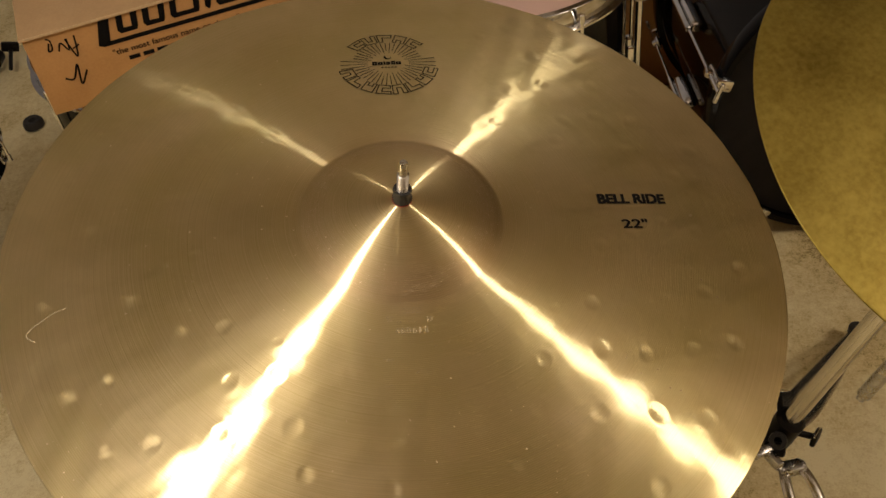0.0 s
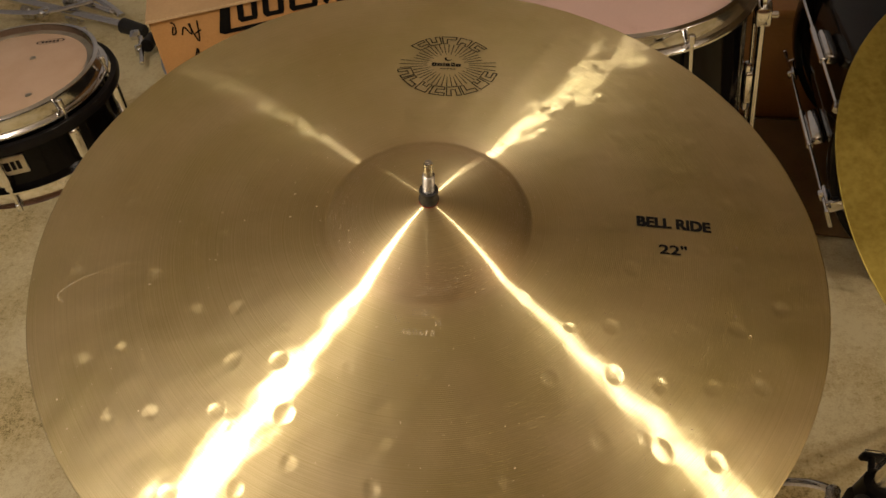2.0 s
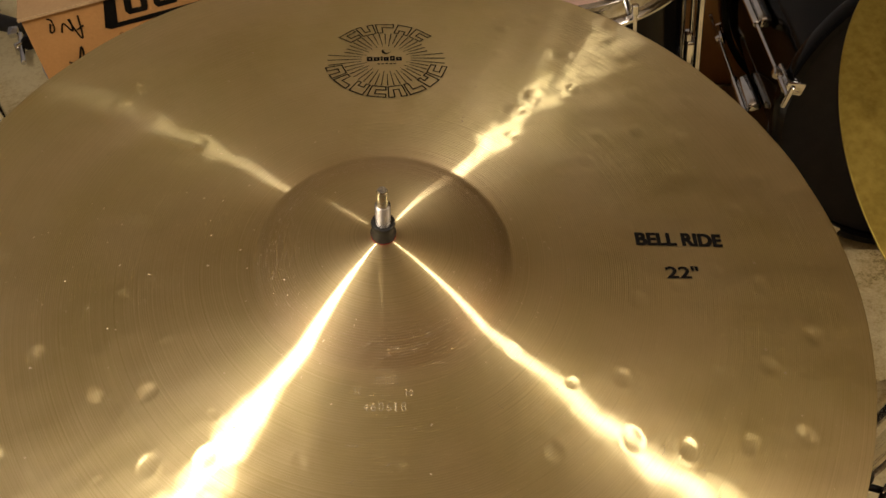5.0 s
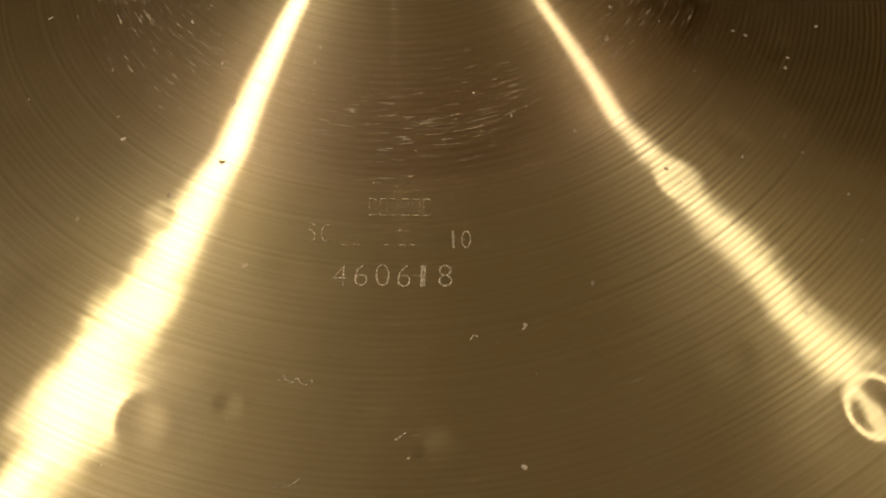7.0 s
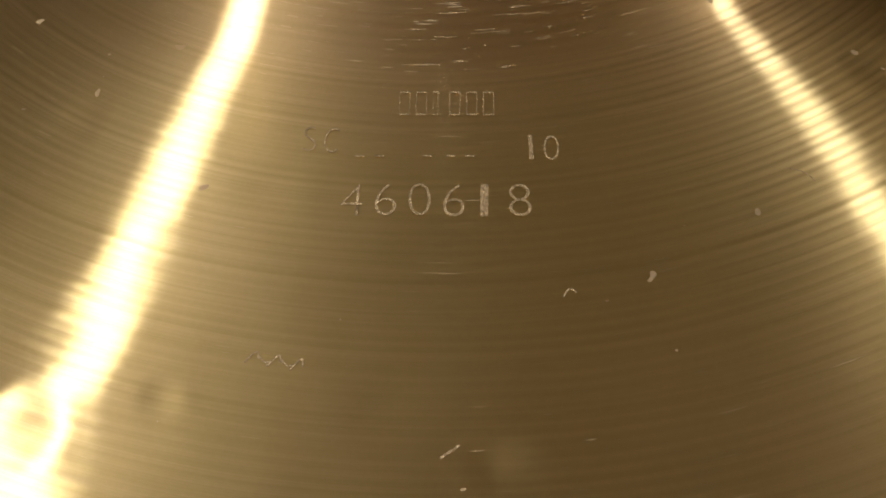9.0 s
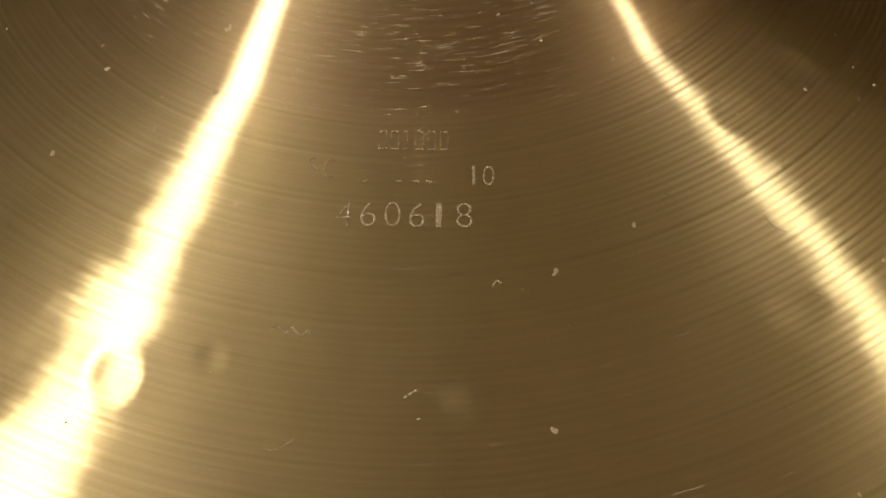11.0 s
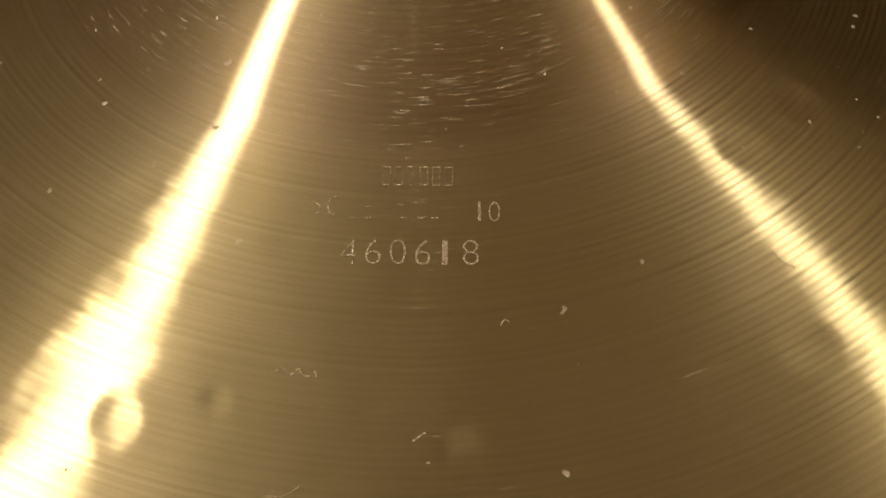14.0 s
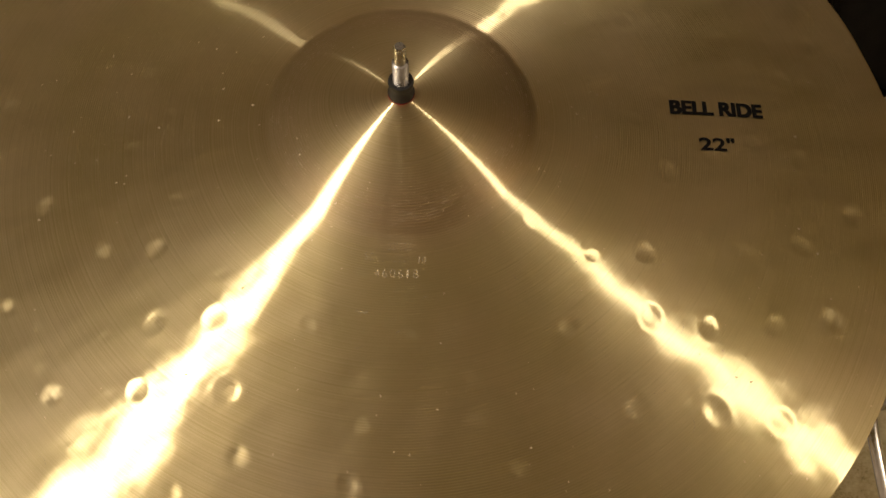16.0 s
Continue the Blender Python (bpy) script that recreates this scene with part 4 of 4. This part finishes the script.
# ---- the cardboard box ----
def cardboard_box():
    at = pose(-0.674, 0.660, 0.612, 0, 0, 27)
    t = thing("cardboard_box", "brown cardboard box with black printing and pen scribbles", "box", "", at)
    L, D, Hh, w = 0.52, 0.42, 0.134, 0.005
    part("front_panel", block((L, w, Hh), Matrix.Translation((L / 2, w / 2, Hh / 2)), 0.001), CARD, t)
    part("back_panel", block((L, w, Hh), Matrix.Translation((L / 2, D - w / 2, Hh / 2)), 0.001), CARD, t)
    part("side_panel", block((w, D - 2 * w, Hh), Matrix.Translation((w / 2, D / 2, Hh / 2)), 0.001), CARD, t)
    part("side_panel", block((w, D - 2 * w, Hh), Matrix.Translation((L - w / 2, D / 2, Hh / 2)), 0.001), CARD, t)
    part("bottom_panel", block((L - 2 * w, D - 2 * w, w), Matrix.Translation((L / 2, D / 2, w / 2)), 0.001), CARD, t)
    flap = part("top_flap", block((L + 0.006, D * 0.62, w), Matrix.Translation((L / 2, D * 0.31 - 0.004, Hh + w / 2 + 0.001)) @ pose(0, 0, 0, 1.0), 0.001), CARDTOP, t, "top flap with a worn edge")
    part("flap_edge", block((L + 0.006, 0.002, w * 0.9), Matrix.Translation((L / 2, -0.0055, Hh + w / 2 - 0.001)), 0.0008), CARDEDGE, flap, "frayed corrugated edge")
    part("rear_flap", block((L, D * 0.37, w), Matrix.Translation((L / 2, D * 0.81, Hh + w / 2 + 0.001)), 0.001), CARD, t)
    up = Matrix.Translation((0, -0.0012, 0)) @ pose(0, 0, 0, 90)

    def upright(bm):
        bm.transform(up)
        return bm
    # the maker's big logo, as plain shapes
    pieces = [patch([(0.106, 0.088), (0.40, 0.088), (0.40, 0.095), (0.110, 0.095)]), patch([(0.100, 0.092), (0.108, 0.088), (0.118, 0.092), (0.128, 0.1325), (0.112, 0.1325)])]
    x = 0.134
    for wd in (0.034, 0.036, 0.048, 0.012, 0.036):
        pieces.append(patch([(x, 0.108), (x + 0.004, 0.102), (x + wd - 0.005, 0.102), (x + wd - 0.003, 0.109), (x + 0.010, 0.110)]))
        pieces.append(patch([(x, 0.108), (x + 0.010, 0.110), (x + 0.014, 0.1325), (x + 0.004, 0.1325)]))
        pieces.append(patch([(x + wd - 0.012, 0.106), (x + wd - 0.003, 0.106), (x + wd + 0.002, 0.1325), (x + wd - 0.008, 0.1325)]))
        x += wd + 0.006
    part("printed_logo", upright(joined(*pieces)), INK, t, "large black printed logo", False)
    part("slogan", upright(_shift(letters("\"the most famous name on drums\"", 0.20, 0.0098, 0.01), 0.116, 0.070)), INK, t, "small black printed slogan", False)
    part("small_print", upright(joined(*[patch([(0.136 + i * 0.022, 0.056), (0.136 + i * 0.022 + 0.017, 0.056), (0.136 + i * 0.022 + 0.017, 0.063), (0.136 + i * 0.022, 0.063)]) for i in range(7)])), INK, t, "row of small printed bars", False)

    def scribble(points, r=0.0011):
        return sweep(curve_points([(x, -0.0010, z) for x, z in points], 8), r, 8)
    part("pen_scribble", joined(scribble([(0.034, 0.118), (0.030, 0.106), (0.036, 0.108), (0.037, 0.122), (0.032, 0.126)]), scribble([(0.044, 0.102), (0.050, 0.114), (0.058, 0.100), (0.060, 0.118)]), scribble([(0.072, 0.120), (0.066, 0.086), (0.058, 0.118)]), scribble([(0.064, 0.100), (0.074, 0.104)])), INK, t, "black felt-pen scribble")
    part("pen_scribble", joined(scribble([(0.036, 0.056), (0.048, 0.052), (0.060, 0.074), (0.056, 0.040), (0.070, 0.060)], 0.0013)), INK, t, "black felt-pen scribble")


def _shift(bm, x, y):
    bm.transform(Matrix.Translation((x, y, 0)))
    return bm


cardboard_box()


# ---- the bass drum ----
def bass_drum():
    r, deep = 0.28, 0.44
    at = Matrix.Translation((0.665, 1.03, 0.315)) @ pose(0, 0, 0, 0, 0, 8) @ pose(0, 0, 0, -90)
    t = thing("bass_drum", "large glossy black bass drum lying on its side with chrome claws", "drum", "", at)
    part("shell", lathe([(r - 0.008, 0.02), (r, 0.02), (r, deep - 0.02), (r - 0.008, deep - 0.02)], 96, closed=True), LACQUER, t, "glossy black shell")
    for z in (0.0, deep):
        part("hoop", lathe([(r + 0.006, z - 0.02), (r + 0.018, z - 0.02), (r + 0.020, z - 0.016), (r + 0.020, z + 0.016), (r + 0.018, z + 0.02), (r + 0.006, z + 0.02)], 96, closed=True), LACQUER, t, "black wooden hoop")
        part("drum_head", lathe([(0.004, z - 0.004), (r * 0.6, z - 0.004), (r + 0.003, z - 0.004), (r + 0.004, z + 0.004), (0.004, z + 0.004)], 96), PLASTIC, t, "black drum head")
    for k in range(10):
        m = pose(0, 0, 0, 0, 0, 18 + 36 * k)
        for z, s in ((0.0, 1), (deep, -1)):
            claw = part("claw", joined(block((0.034, 0.024, 0.010), m @ Matrix.Translation((r + 0.014, 0, z - s * 0.024)), 0.004), block((0.008, 0.022, 0.052), m @ Matrix.Translation((r + 0.026, 0, z + s * 0.002)), 0.003), block((0.020, 0.016, 0.02), m @ Matrix.Translation((r + 0.030, 0, z + s * 0.012)), 0.004)), CHROME, t, "chrome claw hook")
            part("tension_rod", joined(bar(m @ Vector((r + 0.032, 0, z - s * 0.055)), m @ Vector((r + 0.032, 0, z + s * 0.17)), 0.0036, 12), bar(m @ Vector((r + 0.032, -0.02, z - s * 0.055)), m @ Vector((r + 0.032, 0.02, z - s * 0.055)), 0.0042, 12)), CHROME, claw, "chrome T rod")
        part("lug", joined(block((0.026, 0.022, 0.10), m @ Matrix.Translation((r + 0.014, 0, deep / 2)), 0.008, 3), bar(m @ Vector((r + 0.032, 0, deep / 2 - 0.06)), m @ Vector((r + 0.032, 0, deep / 2 + 0.06)), 0.007, 14)), CHROME, t, "chrome lug")


bass_drum()


# ---- hardware lying about ----
def loose_stand():
    t = thing("folded_stand", "folded chrome drum stand lying on the carpet", "drum stand")
    a, b = Vector((-1.66, 1.84, 0.05)), Vector((-2.25, 1.98, 0.08))
    part("tube", bar(a, b, 0.014), CHROME, t)
    part("tube", bar(a + Vector((-0.1, 0.07, 0.01)), b + Vector((0.1, 0.06, 0.01)), 0.011), CHROME, t)
    part("leg", sweep([(-1.78, 1.79, 0.03), (-2.1, 1.80, 0.03), (-2.35, 1.86, 0.05)], 0.007, flat=1.6), CHROME, t)
    part("rubber_foot", bar(a + Vector((-0.03, 0.008, 0)), a + Vector((0.065, -0.016, -0.008)), 0.025, 24, 0.021), RUBBER, t, "black rubber foot")
    part("wing_bolt", joined(block((0.05, 0.014, 0.03), pose(-1.53, 1.83, 0.045, 0, 20, 30), 0.005), bar((-1.53, 1.83, 0.04), (-1.49, 1.73, 0.03), 0.006)), PLASTIC, t, "black wing bolt")
    part("bracket", joined(block((0.07, 0.012, 0.035), pose(-1.56, 1.75, 0.03, 0, 10, 70), 0.004), bar((-1.60, 1.80, 0.04), (-1.52, 1.66, 0.03), 0.008), block((0.03, 0.03, 0.02), pose(-1.61, 1.79, 0.05, 20, 0, 15), 0.005)), CHROME, t, "chrome bracket")
    part("knob", bar((-1.565, 1.81, 0.03), (-1.545, 1.74, 0.04), 0.020), PLASTIC, t, "black plastic knob")
    for lift, pts in ((0.055, ((-1.72, 1.90), (-1.90, 2.02), (-2.10, 2.06), (-2.40, 2.20))), (0.045, ((-1.80, 1.76), (-1.98, 1.72), (-2.16, 1.78), (-2.38, 1.76))), (0.085, ((-1.84, 1.94), (-1.98, 1.86), (-2.20, 1.86)))):
        part("leg", sweep(curve_points([(x, y, lift) for x, y in pts], 5), 0.0055, 10, 2.4), CHROME, t, "flat bright chrome leg strap")
        part("hinge", joined(bar((pts[1][0], pts[1][1] - 0.022, lift), (pts[1][0], pts[1][1] + 0.022, lift), 0.012), block((0.034, 0.022, 0.026), pose(pts[1][0], pts[1][1], lift, 0, 0, 35), 0.005)), CHROME, t, "chrome hinge")
    for x, y in ((-1.95, 1.93), (-2.15, 1.96)):
        part("clamp", joined(bar((x, y, 0.03), (x + 0.05, y - 0.01, 0.035), 0.024), block((0.04, 0.03, 0.05), pose(x, y + 0.03, 0.06, 10, 0, 20), 0.006)), STEEL, t)


loose_stand()


def rubber_disc():
    t = thing("rubber_cup", "small round black rubber cup lying on the carpet", "rubber cup", "", pose(-1.324, 1.485, 0))
    part("cup", lathe([(0.009, 0.014), (0.011, 0.022), (0.022, 0.024), (0.027, 0.016), (0.027, 0.003), (0.023, 0.0), (0.005, 0.0), (0.005, 0.012)], 40, closed=True), RUBBER, t)


rubber_disc()
